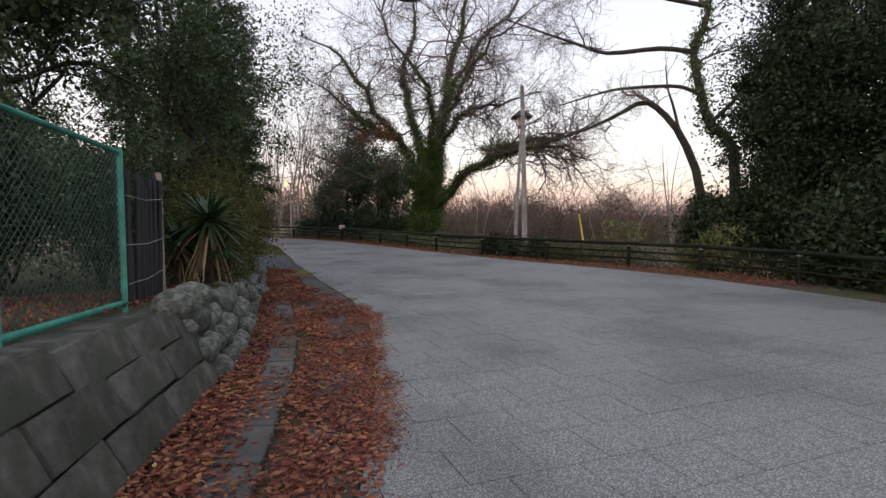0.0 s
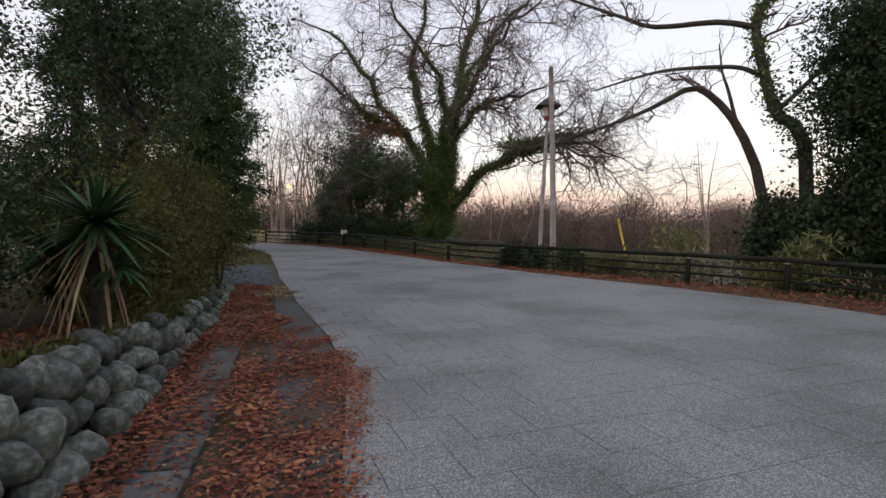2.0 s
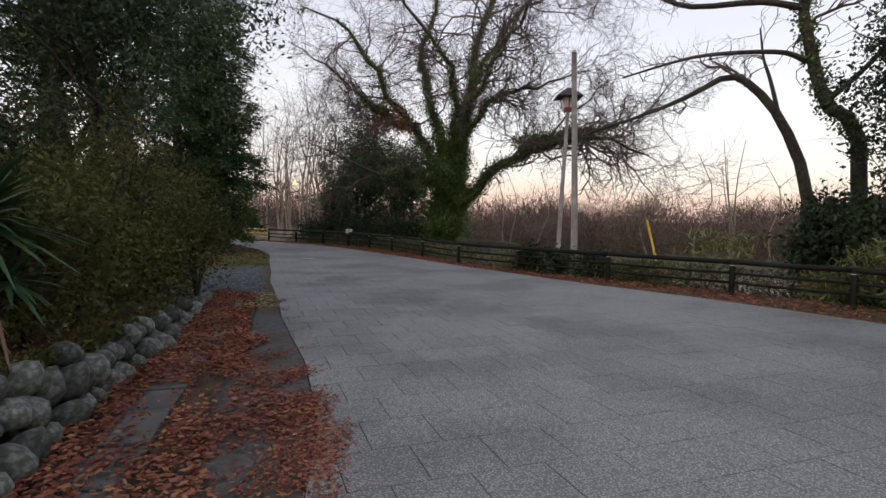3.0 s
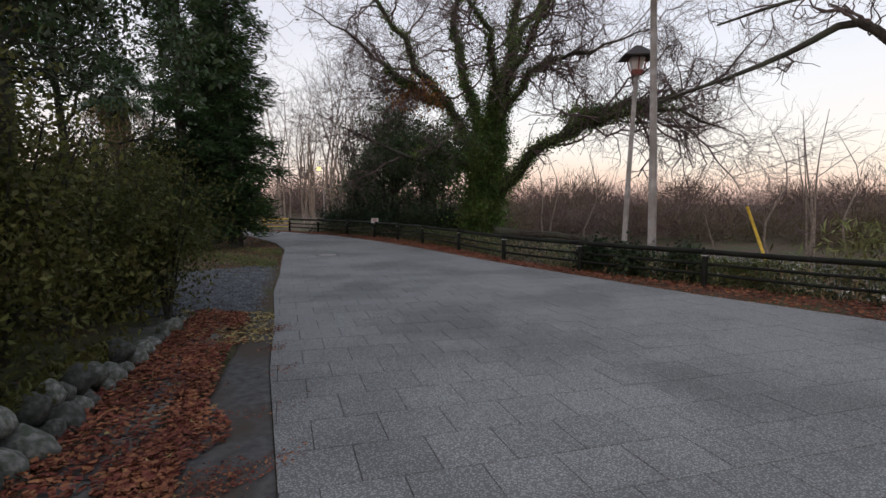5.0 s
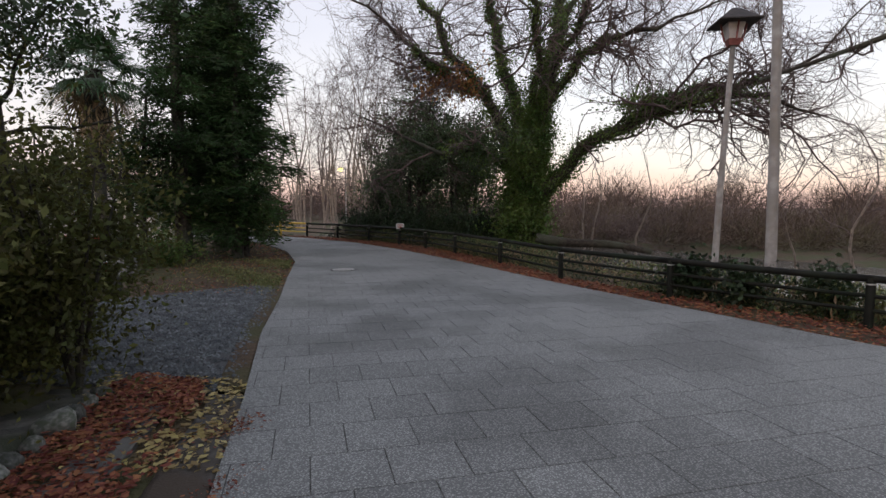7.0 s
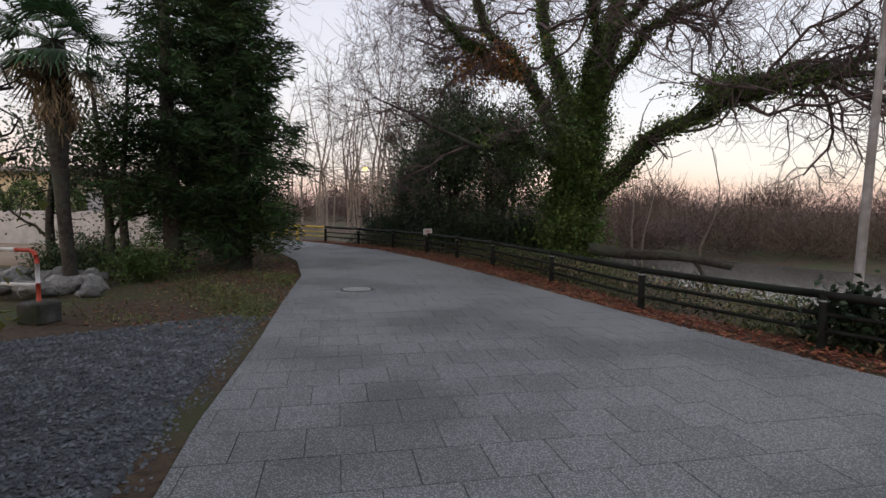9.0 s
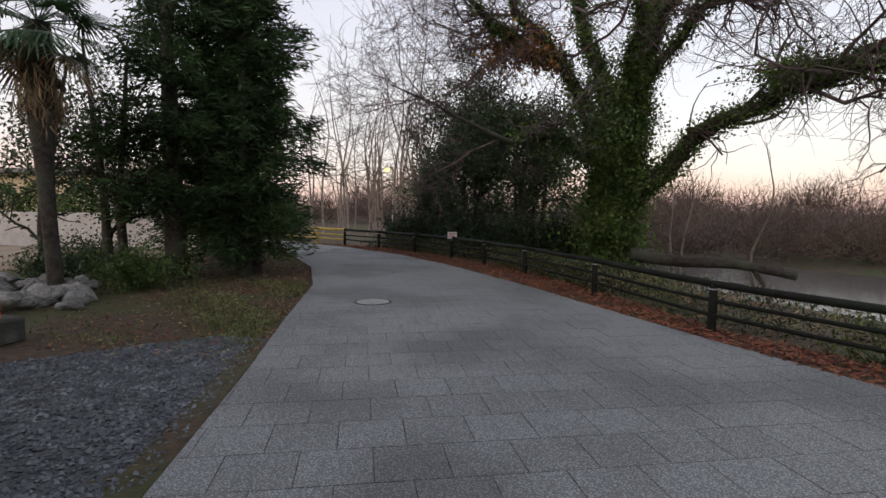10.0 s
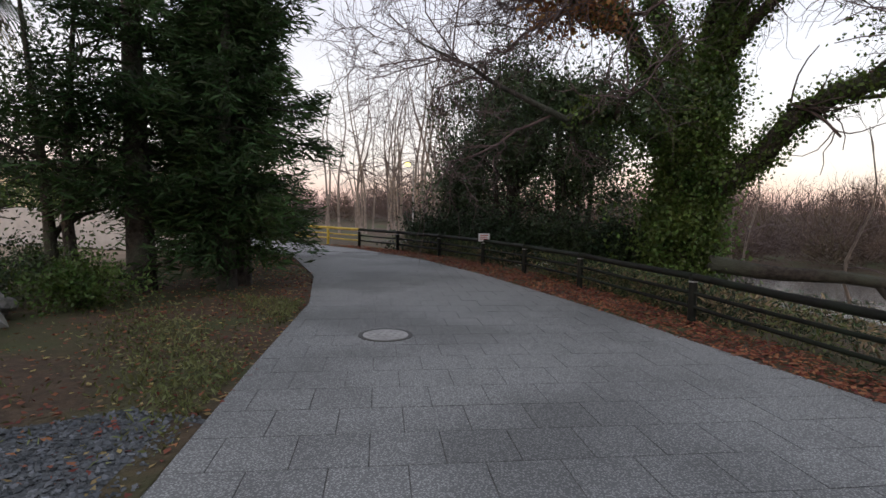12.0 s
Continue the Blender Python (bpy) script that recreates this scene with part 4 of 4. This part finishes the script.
# small open-crowned trees beyond the gravel
for k, (x, y, h, r, rz, n) in enumerate(((-9.6, 18.6, 8.0, 2.0, 2.0, 130), (-12.9, 26.0, 6.5, 1.5, 2.4, 120), (-14.2, 25.2, 6.0, 1.4, 2.0, 60))):
    evergreen("small_tree", "slender open-crowned tree with thin dark leaves", (x, y), h, (r, r, rz), h * (0.68 if k == 0 else 0.5), n, 60, 0.3, 0.1, M_LEAF, 130 + k, 1 + k % 2, "small open trees")

# shrubs on the bank
SH = [(-4.35, 9.7, 0.8, 0.95, M_BUSH), (-4.7, 10.8, 0.9, 1.15, M_BUSH), (-5.1, 12.1, 1.0, 1.35, M_BUSH), (-5.5, 13.3, 1.0, 1.2, M_BUSH), (-5.9, 14.5, 0.9, 0.85, M_BUSH), (-6.2, 11.4, 1.3, 1.7, M_LEAF), (-7.0, 13.4, 1.3, 1.5, M_LEAF), (-5.2, 8.2, 1.0, 1.4, M_LEAF), (-5.0, 6.0, 0.9, 1.3, M_LEAF), (-5.0, 3.8, 1.0, 1.3, M_LEAF), (-5.35, 15.0, 0.75, 1.3, M_BUSH), (-6.2, 15.5, 0.95, 1.7, M_BUSH), (-7.6, 15.2, 1.2, 1.2, M_LEAF), (-6.6, 15.7, 0.7, 0.4, M_BUSH), (-7.6, 16.4, 0.8, 0.5, M_BUSH), (-8.8, 13.2, 1.5, 1.7, M_LEAF), (-7.4, 9.2, 1.4, 1.7, M_LEAF), (-7.2, 6.4, 1.5, 1.7, M_LEAF), (-7.0, 2.6, 1.5, 1.6, M_LEAF)]
for k, (x, y, r, hz, mat) in enumerate(SH):
    rng = np.random.default_rng(140 + k)
    z0 = float(ground_height(np.array(x), np.array(y)))
    t = thing("bank_shrub", "untrimmed olive-green shrub on the bank" if mat is M_BUSH else "dark leafy shrub on the bank", "shrub", (0, 0, 0), "shrubs on the bank")
    stems = []
    for s in range(6):
        a = rng.uniform(0, 6.28)
        stems.append((along([(x, y, z0 - 0.05), (x + math.cos(a) * r * 0.3, y + math.sin(a) * r * 0.3, z0 + hz * 0.8), (x + math.cos(a) * r * 0.7, y + math.sin(a) * r * 0.7, z0 + hz * 1.6)], 6), np.linspace(0.025, 0.008, 6)))
    part("stem", tubes("stem", stems, M_BARK, 5), t)
    part("crown", leaves("crown", rng, clumps(rng, (x, y, z0 + hz), (r, r, hz), 125 if y < 14.8 else 70, 80 if mat is M_BUSH else 90, 0.19, 0.15, z0), 0.07, mat, 0.5), t)


# yucca on the wall top
def blades(rng, centre, n, length, width, droop, up=(-0.35, 1.0)):
    V, F = [], []
    for k in range(n):
        a, e = rng.uniform(0, 6.28), rng.uniform(*up)
        d = np.array((math.cos(a) * math.cos(e), math.sin(a) * math.cos(e), math.sin(e)))
        s = np.array((-math.sin(a), math.cos(a), 0))
        L = length * rng.uniform(0.7, 1.15)
        b = len(V)
        for i, u in enumerate((0, 0.3, 0.65, 1.0)):
            c = np.array(centre) + d * L * u + np.array((0, 0, -droop * L * u * u))
            w = width * (0.7, 1.1, 0.8, 0.05)[i] * 0.5
            V += [c - s * w + np.array((0, 0, 0.012)), c + s * w + np.array((0, 0, 0.012))]
        F += [(b + 2 * i, b + 2 * i + 1, b + 2 * i + 3, b + 2 * i + 2) for i in range(3)]
    return V, F


rng = np.random.default_rng(160)
yx, yy = -3.65, 8.4
yucca = thing("yucca_plant", "spiky yucca with a skirt of dry blades on the wall", "plant", (yx, yy, 0.42))
part("stem", tubes("stem", [(along([(0, 0, -0.05), (-0.03, 0, 0.5), (0, 0, 1.1)], 6), np.linspace(0.07, 0.06, 6))], M_BARK, 8), yucca)
part("rosette", mesh_of("rosette", *blades(rng, (0, 0, 1.1), 200, 0.8, 0.045, 0.22), M_YUCCA), yucca, "stiff dark green blades")
part("rosette", mesh_of("rosette", *blades(rng, (0.15, 0.1, 0.65), 70, 0.5, 0.04, 0.3), M_YUCCA), yucca, "stiff dark green blades")
part("dry_skirt", mesh_of("dry_skirt", *blades(rng, (0.02, -0.02, 0.95), 26, 0.8, 0.03, 0.75, (-1.1, 0.1)), M_DRY), yucca, "withered straw-coloured blades")
yucca2 = copy_thing(yucca, pose(-4.4, 8.9, 0.2, 0, 0, 130) @ Matrix.Diagonal((0.9, 0.9, 0.85, 1)))

# fan palm
palm = thing("fan_palm", "shaggy fan palm with drooping dry fronds", "palm", (-11.75, 23.3, -0.1))
tk = along([(0, 0, 0), (-0.22, 0.05, 2.4), (-0.3, 0.1, 5.2)], 12)
part("trunk", tubes("trunk", [(tk, np.array([0.17, 0.14, 0.13, 0.13, 0.13, 0.14, 0.16, 0.19, 0.22, 0.24, 0.24, 0.2]))], M_BARK, 8), palm)
rng = np.random.default_rng(170)
for k in range(36):
    V, F = [], []
    a, e = rng.uniform(0, 6.28), rng.uniform(-0.9, 1.2)
    d = np.array((math.cos(a) * math.cos(e), math.sin(a) * math.cos(e), math.sin(e)))
    s = np.cross(d, (0, 0, 1.0))
    s /= np.linalg.norm(s)
    c0 = tk[-1] + d * 0.7 + np.array((0, 0, -0.1))
    for j in range(22):
        q = radians(-105 + 210 * j / 21)
        dd = d * math.cos(q) + s * math.sin(q)
        L = 0.8 * (1 - 0.25 * abs(q) / 2)
        w = np.cross(dd, np.cross(d, s))
        b = len(V)
        for i, u in enumerate((0.05, 0.6, 1.0)):
            c = c0 + dd * L * u + np.array((0, 0, -0.35 * L * u ** 3))
            h = (0.012, 0.02, 0.004)[i]
            V += [c - w * h, c + w * h]
        F += [(b + 2 * i, b + 2 * i + 1, b + 2 * i + 3, b + 2 * i + 2) for i in range(2)]
    fr = part("frond", mesh_of("frond", V, F, M_YUCCA if e > -0.55 else M_DRY), palm, "" if e > -0.55 else "withered brown frond")
    part("stalk", tubes("stalk", [(np.array([tk[-1], c0]), (0.016, 0.01))], M_YUCCA, 4), fr)
sk = clumps(rng, (-0.27, 0.08, 4.1), (0.3, 0.3, 0.9), 40, 30, 0.12, 0.3)
part("fibre_skirt", leaves("fibre_skirt", rng, sk, 0.32, M_DRY, 0.12, np.array((0, 0, -1.0)), 0.3), palm, "hanging brown dead fibre")

# low shrubs and rocks on the verge
for k, (x, y, r, hz) in enumerate(((-11.4, 24.8, 0.95, 0.55), (-12.9, 24.2, 0.9, 0.5), (-13.6, 26.0, 1.1, 0.6))):
    rng = np.random.default_rng(180 + k)
    t = thing("low_shrub", "low green shrub under the conifers", "shrub", (0, 0, 0), "shrubs under the conifers")
    part("crown", leaves("crown", rng, clumps(rng, (x, y, hz * 0.7), (r, r, hz), 110, 36, 0.13, 0.15, -0.05), 0.08, M_IVY if k == 0 else M_LEAF, 0.5), t)
    shrub_stems(t, x, y, -0.1, r, hz, 540 + k)
rock_meshes = []
for k in range(6):
    bm = bmesh.new()
    bmesh.ops.create_icosphere(bm, subdivisions=2, radius=1)
    for v in bm.verts:
        v.co *= 1 + 0.45 * noise.noise(v.co * 1.1 + Vector((k * 5.3, 2, 0)))
    bmesh.ops.dissolve_limit(bm, angle_limit=radians(16), verts=bm.verts, edges=bm.edges)
    me = bpy.data.meshes.new("boulder")
    bm.to_mesh(me)
    bm.free()
    me.materials.append(M_BOULDER)
    rock_meshes.append(me)
rng = np.random.default_rng(190)
for k in range(150):
    x, y = rng.uniform(-15.5, -11.0), rng.uniform(21.9, 23.9)
    s = rng.uniform(0.09, 0.24)
    if k < 4:
        x, y, s = ((-10.9, 22.9, 0.2), (-10.6, 22.6, 0.11), (-11.2, 23.0, 0.14), (-10.8, 22.5, 0.08))[k]
    b = new("boulder", rock_meshes[rng.integers(6)])
    b.matrix_basis = pose(x, y, s * 0.25 + (0.12 if k > 50 else 0), *rng.uniform(-40, 40, 3)) @ Matrix.Diagonal((s * rng.uniform(1, 1.4), s, s * 0.75, 1))
    tagged(b, "rough grey rock in the tumbled pile", "boulder", "rock pile")

# red and white barrier
bar = thing("traffic_barrier", "red and white tubular barrier in a concrete foot", "barrier", (-9.6, 20.55, 0))
part("foot", box(0.42, 0.42, 0.34, 0.03, (0, 0, 0.1)), bar, "weathered concrete foot", M_CONC)
segs = [((0, 0, 0.25), (0, 0, 0.55), M_RED), ((0, 0, 0.55), (0, 0, 0.85), M_WHITE), ((0, 0, 0.85), (-0.02, 0, 0.98), M_RED)]
for a, b, m in segs:
    part("post", tubes("post", [(np.array([a, b]), (0.032, 0.032))], m, 8), bar, "red band" if m is M_RED else "white band")
part("bend", tubes("bend", [(along([(-0.02, 0, 0.97), (-0.07, 0, 1.03), (-0.16, 0, 1.05), (-0.4, 0.02, 1.05)], 8), (0.032,) * 8)], M_RED, 8), bar, "red bend")
for i in range(4):
    part("rail", tubes("rail", [(np.array([(-0.4 - 0.4 * i, 0.02, 1.05), (-0.8 - 0.4 * i, 0.02, 1.05)]), (0.032, 0.032))], (M_WHITE, M_RED)[i % 2], 8), bar, "red band" if i % 2 else "white band")
part("rail", tubes("rail", [(np.array([(0, 0, 0.52), (-2.0, 0.02, 0.5)]), (0.028, 0.028))], M_WHITE, 8), bar, "white lower rail")

# building, garden wall and clipped bushes beyond the rocks
house = thing("garden_building", "low cream rendered building with a flat grey roof", "building", (-33, 44, -0.1))
part("wall", box(9, 7, 3.6, 0.03, (0, 0, 1.8)), house, "", M_WALLY)
part("roof", box(10.4, 8.4, 0.3, 0.05, (0, 0, 3.75)), house, "", M_ROOF)
for k in range(3):
    w = part("window", box(0.1, 1.2, 1.3, 0.01, (4.5, -2.2 + 2.2 * k, 1.9)), house, "", M_PALEWALL)
    part("pane", box(0.04, 1.0, 1.1, 0, (4.55, -2.2 + 2.2 * k, 1.9)), w, "", M_GLASSW)
gwall = tagged(part("garden_wall", box(26, 0.25, 1.5, 0.03, (0, 0, 0.65)), None, "", M_PALEWALL, pose(-30, 33, 0, 0, 0, 6)), "low pale concrete garden wall", "wall", kind="structure")
field = tagged(new("field", ribbon("field", np.array([(-42, 26), (-42, 34)]), np.array([(-15, 26), (-16, 34)]), 0.0, M_FIELD, 26.5, 33, 20, 0.2)), "bare pale brown field", "field", kind="structure")
for k in range(7):
    rng = np.random.default_rng(200 + k)
    x, y = -36 + 2.0 * k, 34.2 + 0.2 * k
    t = thing("clipped_bush", "round clipped green bush behind the garden wall", "shrub", (0, 0, 0), "clipped bushes")
    d = rng.normal(size=(2600, 3))
    d /= np.linalg.norm(d, axis=1)[:, None]
    part("crown", leaves("crown", rng, np.array((x, y, 1.6)) + d * np.array((0.8, 0.8, 1.0 + 0.12 * (k % 3))) * rng.uniform(0.8, 1.02, (2600, 1)), 0.13, M_IVY, 0.7), t)
    part("stem", tubes("stem", [(np.array([(x, y, -0.2), (x, y, 1.2)]), (0.07, 0.05))], M_BARK, 6), t)


# bare pale trees at the bend and beyond the river
def bare_tree(x, y, h, seed, name="bare_tree", label="slender bare pale-barked tree", group="bare trees at the bend", kids=6, z0=-0.3):
    rng = np.random.default_rng(seed)
    t = thing(name, label, "tree", (0, 0, 0), group)
    out = []
    for s in range(rng.integers(1, 3)):
        tip = np.array((x + rng.normal() * 0.9, y + rng.normal() * 0.9, z0 + h))
        p = along([(x + 0.3 * s, y, z0), (x + rng.normal() * 0.25, y, z0 + h * 0.3), (x + rng.normal() * 0.6, y, z0 + h * 0.65), tip], 9)
        r = np.linspace(0.03 + 0.006 * h, 0.012, 9)
        out.append((p, r, 3))
        side_branches(rng, out, p, r, h * 0.5, 2, kids, 0.28, 0.3, 0.25)
    tree_parts(t, out, M_PALEBARK, M_TWIG, 1)


rng = np.random.default_rng(210)
for k in range(24):
    u = rng.uniform(0, 1)
    x, y = -11 - 12 * u + rng.normal() * 1.2, 47.5 + 7 * u + rng.uniform(0, 9)
    bare_tree(x, y, rng.uniform(9, 14), 220 + k)
for k, (x, y, h) in enumerate(((4.8, 37, 6.0), (13.5, 36, 7.5), (14.6, 35, 8), (15.4, 37, 7), (9.5, 33, 5.0), (22, 44, 8), (27, 40, 9), (3.0, 44, 7))):
    bare_tree(x, y, h, 250 + k, "bare_sapling", "thin bare sapling on the river bank", "riverside saplings", 5, -1.8)

# leafless scrub and woods over the river
def thicket(name, label, seed, n, place, h0, h1, mat, z0, m=330, width=0.022):
    """Rounded leafless crowns, each a dome of short crooked twigs on a few stems."""
    rng = np.random.default_rng(seed)
    V, F, base = [], [], 0
    for k in range(n):
        x, y = place(rng)
        h = h0 + (h1 - h0) * rng.uniform() ** 1.6
        r = h * rng.uniform(0.45, 0.8)
        d = rng.normal(size=(m, 3))
        d[:, 2] = np.abs(d[:, 2]) * 1.1 - 0.15
        d /= np.linalg.norm(d, axis=1)[:, None]
        u = rng.uniform(0.15, 1.0, (m, 1)) ** 0.6
        wob = 1 + 0.22 * np.sin(5 * np.arctan2(d[:, 1:2], d[:, 0:1]) + k) * (1 - d[:, 2:3])
        root = np.array((x, y, z0 + h * 0.2)) + d * u * wob * np.array((r, r, h * 0.72))
        s = rng.normal(size=(m, 3))
        s /= np.linalg.norm(s, axis=1)[:, None]
        g = d * 0.8 + rng.normal(size=(m, 3)) * 0.55 + np.array((0, 0, 0.3))
        L = h * rng.uniform(0.08, 0.22, (m, 1))
        mid = root + g * L * 0.5 + rng.normal(size=(m, 3)) * L * 0.16
        tip = root + g * L + rng.normal(size=(m, 3)) * L * 0.25
        q = np.stack([root - s * width, root + s * width, mid + s * width * 0.7, mid - s * width * 0.7, tip + s * 0.007, tip - s * 0.007], 1)
        V.append(q.reshape(-1, 3))
        i = np.arange(m)[:, None] * 6 + base
        F.append(np.concatenate([i + np.array([0, 1, 2, 3]), i + np.array([3, 2, 4, 5])]))
        base += m * 6
    return tagged(new(name, mesh_of(name, np.concatenate(V), np.concatenate(F), mat)), label, "bushes", kind="stuff")


def far_bank(r):
    d, a = r.uniform(36, 75), r.uniform(-0.12, 1.15)
    return -1 + d * math.sin(a), 18 + d * math.cos(a)


def beyond(r):
    d, a = r.uniform(75, 125), r.uniform(-0.9, 1.2)
    return d * math.sin(a), 15 + d * math.cos(a)


thicket("brown_thicket", "dry brown leafless thicket on the far bank", 301, 230, far_bank, 1.9, 4.2, M_THICKET, -1.6)
thicket("mauve_thicket", "grey-mauve leafless scrub on the far bank", 303, 110, far_bank, 2.0, 4.6, M_THICKET2, -1.6)
thicket("olive_thicket", "olive-brown scrub on the far bank", 304, 170, far_bank, 1.8, 4.0, M_THICKET3, -1.6)
thicket("far_wood", "distant brown leafless wood", 302, 150, beyond, 4.5, 8, M_THICKET, -1.2, 380, 0.04)
thicket("far_wood", "distant grey-mauve leafless wood", 305, 150, beyond, 4.5, 9.5, M_THICKET2, -1.2, 380, 0.035)


# bamboo grass and weeds along the rail
def rail_weeds(seed, n, mat, size, name, label, z, spread):
    r = np.random.default_rng(seed)
    y = r.uniform(3, 38, n)
    y = y[np.sin(y * 1.9 + seed) + np.sin(y * 0.7) + r.normal(size=len(y)) * 0.5 > -0.1]
    n = len(y)
    x = at_y(RAIL, y) + 0.3 + np.abs(r.normal(size=n)) * spread
    zz = ground_height(x, y) + r.uniform(0, 1, n) ** 1.3 * z
    pts = np.stack([x, y, zz], -1)
    tagged(new(name, leaves(name, r, pts, size, mat, 0.22, np.array((0, 0, 0.35)), 0.8)), label, "weeds", kind="stuff")


rail_weeds(311, 15000, M_SASA, 0.13, "bamboo_grass", "yellow-green bamboo grass pushing through the rails", 0.65, 0.5)
rail_weeds(312, 30000, M_LEAF, 0.09, "rail_weeds", "dark green weeds and ivy along the rail", 0.6, 0.6)
rail_weeds(313, 22000, M_DRY, 0.16, "dry_grass", "dry straw grass on the river slope", 0.5, 2.0)
rail_weeds(314, 42000, M_LEAFD, 0.11, "slope_weeds", "dark low weeds on the river slope", 0.6, 1.5)
rb = np.random.default_rng(318)
by = rb.uniform(15.2, 19.4, 5200)
bx = at_y(RAIL, by) + 0.45 + np.abs(rb.normal(size=5200)) * 0.55
ok = np.sin(by * 3.3) + np.sin(by * 1.3 + 1) + rb.normal(size=5200) * 0.5 > -0.2
bz = ground_height(bx, by) + rb.uniform(0.1, 1.0, 5200) ** 0.8 * (1.0 + 0.5 * np.sin(by * 2.2))
tagged(new("bamboo_grass", leaves("bamboo_grass", rb, np.stack([bx, by, bz], -1)[ok], 0.24, M_SASA, 0.14, np.array((0, 0, 0.5)), 0.8)), "tall yellow-green bamboo grass behind the rail", "grass", kind="stuff")
for k, (x, y, r_, h) in enumerate(((2.6, 20.6, 0.6, 0.5), (3.6, 20.0, 0.5, 0.45), (2.0, 21.4, 0.5, 0.4))):
    rng = np.random.default_rng(320 + k)
    t = thing("rail_creeper", "dark green creeper heaped over the rail", "shrub", (0, 0, 0), "creepers at the pole")
    part("crown", leaves("crown", rng, clumps(rng, (x, y, 0.35), (r_, 0.35, h), 40, 26, 0.13, 0.1, -0.3), 0.11, M_LEAFD, 0.6), t)

rv = np.random.default_rng(335)
vy = rv.uniform(20.6, 26.5, 9000)
vx = at_y(ROAD_L, vy) - 0.1 - np.abs(rv.normal(size=9000)) * 1.5
ok = (np.sin(vy * 2.3 + vx * 1.7) + rv.normal(size=9000) * 0.6 > 0.1) & (vx < at_y(ROAD_L, vy) - 0.05)
tagged(new("verge_grass", leaves("verge_grass", rv, np.stack([vx, vy, rv.uniform(-0.04, 0.05, 9000)], -1)[ok], 0.09, M_SASA, 0.22, np.array((0, 0, 0.6)), 0.7)), "short mossy yellow-green grass on the verge", "grass", kind="stuff")

# moss and tufts on the wall top
rng = np.random.default_rng(330)
ys = rng.uniform(5.4, 13, 2600)
tp = np.array([wall_face(v, top_of_wall(v) + rng.uniform(0.0, 0.5))[0] for v in ys])
tagged(new("wall_top_tufts", leaves("wall_top_tufts", rng, np.stack([tp[:, 0], tp[:, 1], top_of_wall(ys) + rng.uniform(0, 0.12, 2600)], -1), 0.1, M_BUSH, 0.3, np.array((0.2, 0, 0.6)), 0.6)), "moss and weed tufts on the wall top", "weeds", kind="stuff")
wl_ = np.stack([rng.uniform(-4.6, -2.0, 5000), rng.uniform(-1, 12, 5000)], -1)
wl_ = wl_[wl_[:, 0] < at_y(WALL, wl_[:, 1]) - top_of_wall(wl_[:, 1]) * BATTER]
tagged(new("fallen_leaves", leaves("fallen_leaves", rng, np.stack([wl_[:, 0], wl_[:, 1], ground_height(wl_[:, 0], wl_[:, 1]) + 0.03], -1), 0.065, M_LITTER, 0.5)), "brown leaves caught on the wall top", "leaves", kind="stuff")

# ---- lane pavers: one skewed grid, cut at the lane's edges ----
rng = np.random.default_rng(400)
SIDE, GAP, SKEW = 0.515, 0.008, radians(21.5)
GU, GV = np.array((math.cos(SKEW), math.sin(SKEW))), np.array((-math.sin(SKEW), math.cos(SKEW)))
bm = box(SIDE - GAP, SIDE - GAP, 0.05, 0.003)
paver_mesh = bpy.data.meshes.new("paver")
bm.to_mesh(paver_mesh)
bm.free()
paver_mesh.materials.append(M_TILE)


def cut(poly, p, n):
    """The part of a flat polygon on the side of the line through p to which n points."""
    out = []
    for a, b in zip(poly, poly[1:] + poly[:1]):
        da, db = float(np.dot(a - p, n)), float(np.dot(b - p, n))
        if da >= 0:
            out.append(a)
        if da * db < 0:
            out.append(a + (b - a) * da / (da - db))
    return out


def edge_line(line, y, sign):
    d = np.array((at_y(line, y + 0.4) - at_y(line, y - 0.4), 0.8))
    d /= np.linalg.norm(d)
    return np.array((at_y(line, y), y)), np.array((d[1], -d[0])) * sign


rest_v, rest_f, count = [], [], 0
half = (SIDE - GAP) / 2
for j in range(-16, 92):
    for i in range(-50, 60):
        p = GU * (i + 0.5 * (j % 2)) * SIDE + GV * j * SIDE
        y = p[1]
        if not -4 < y < TILE_END - 0.3:
            continue
        xl, xr = at_y(ROAD_L, y), at_y(ROAD_R, y)
        if p[0] < xl - 0.4 or p[0] > xr + 0.5:
            continue
        if xl + 0.6 < p[0] < xr - 0.6 and 9.5 < y < 22.4 and p[0] < xl + 4.6 and count < 300:
            part("paver", paver_mesh, road, at=pose(p[0], p[1], -0.025 + rng.normal() * 0.0008, rng.normal() * 0.06, rng.normal() * 0.06, math.degrees(SKEW)))
            count += 1
            continue
        poly = [p + GU * a * half + GV * b * half for a, b in ((-1, -1), (1, -1), (1, 1), (-1, 1))]
        if p[0] < xl + 0.7:
            poly = cut(poly, *edge_line(ROAD_L, y, 1))
        if p[0] > xr - 0.8 and len(poly) > 2:
            poly = cut(poly, *edge_line(ROAD_R, y, -1))
        if len(poly) < 3:
            continue
        b, n, dz = len(rest_v), len(poly), rng.normal() * 0.0008
        rest_v += [(q[0], q[1], dz) for q in poly] + [(q[0], q[1], -0.02) for q in poly]
        rest_f.append(tuple(range(b, b + n)))
        rest_f += [(b + k, b + n + k, b + n + (k + 1) % n, b + (k + 1) % n) for k in range(n)]
me = bpy.data.meshes.new("paver_rest")
me.from_pydata(rest_v, [], rest_f)
me.materials.append(M_TILE)
tagged(part("paver_rest", me, road), kind="stuff")
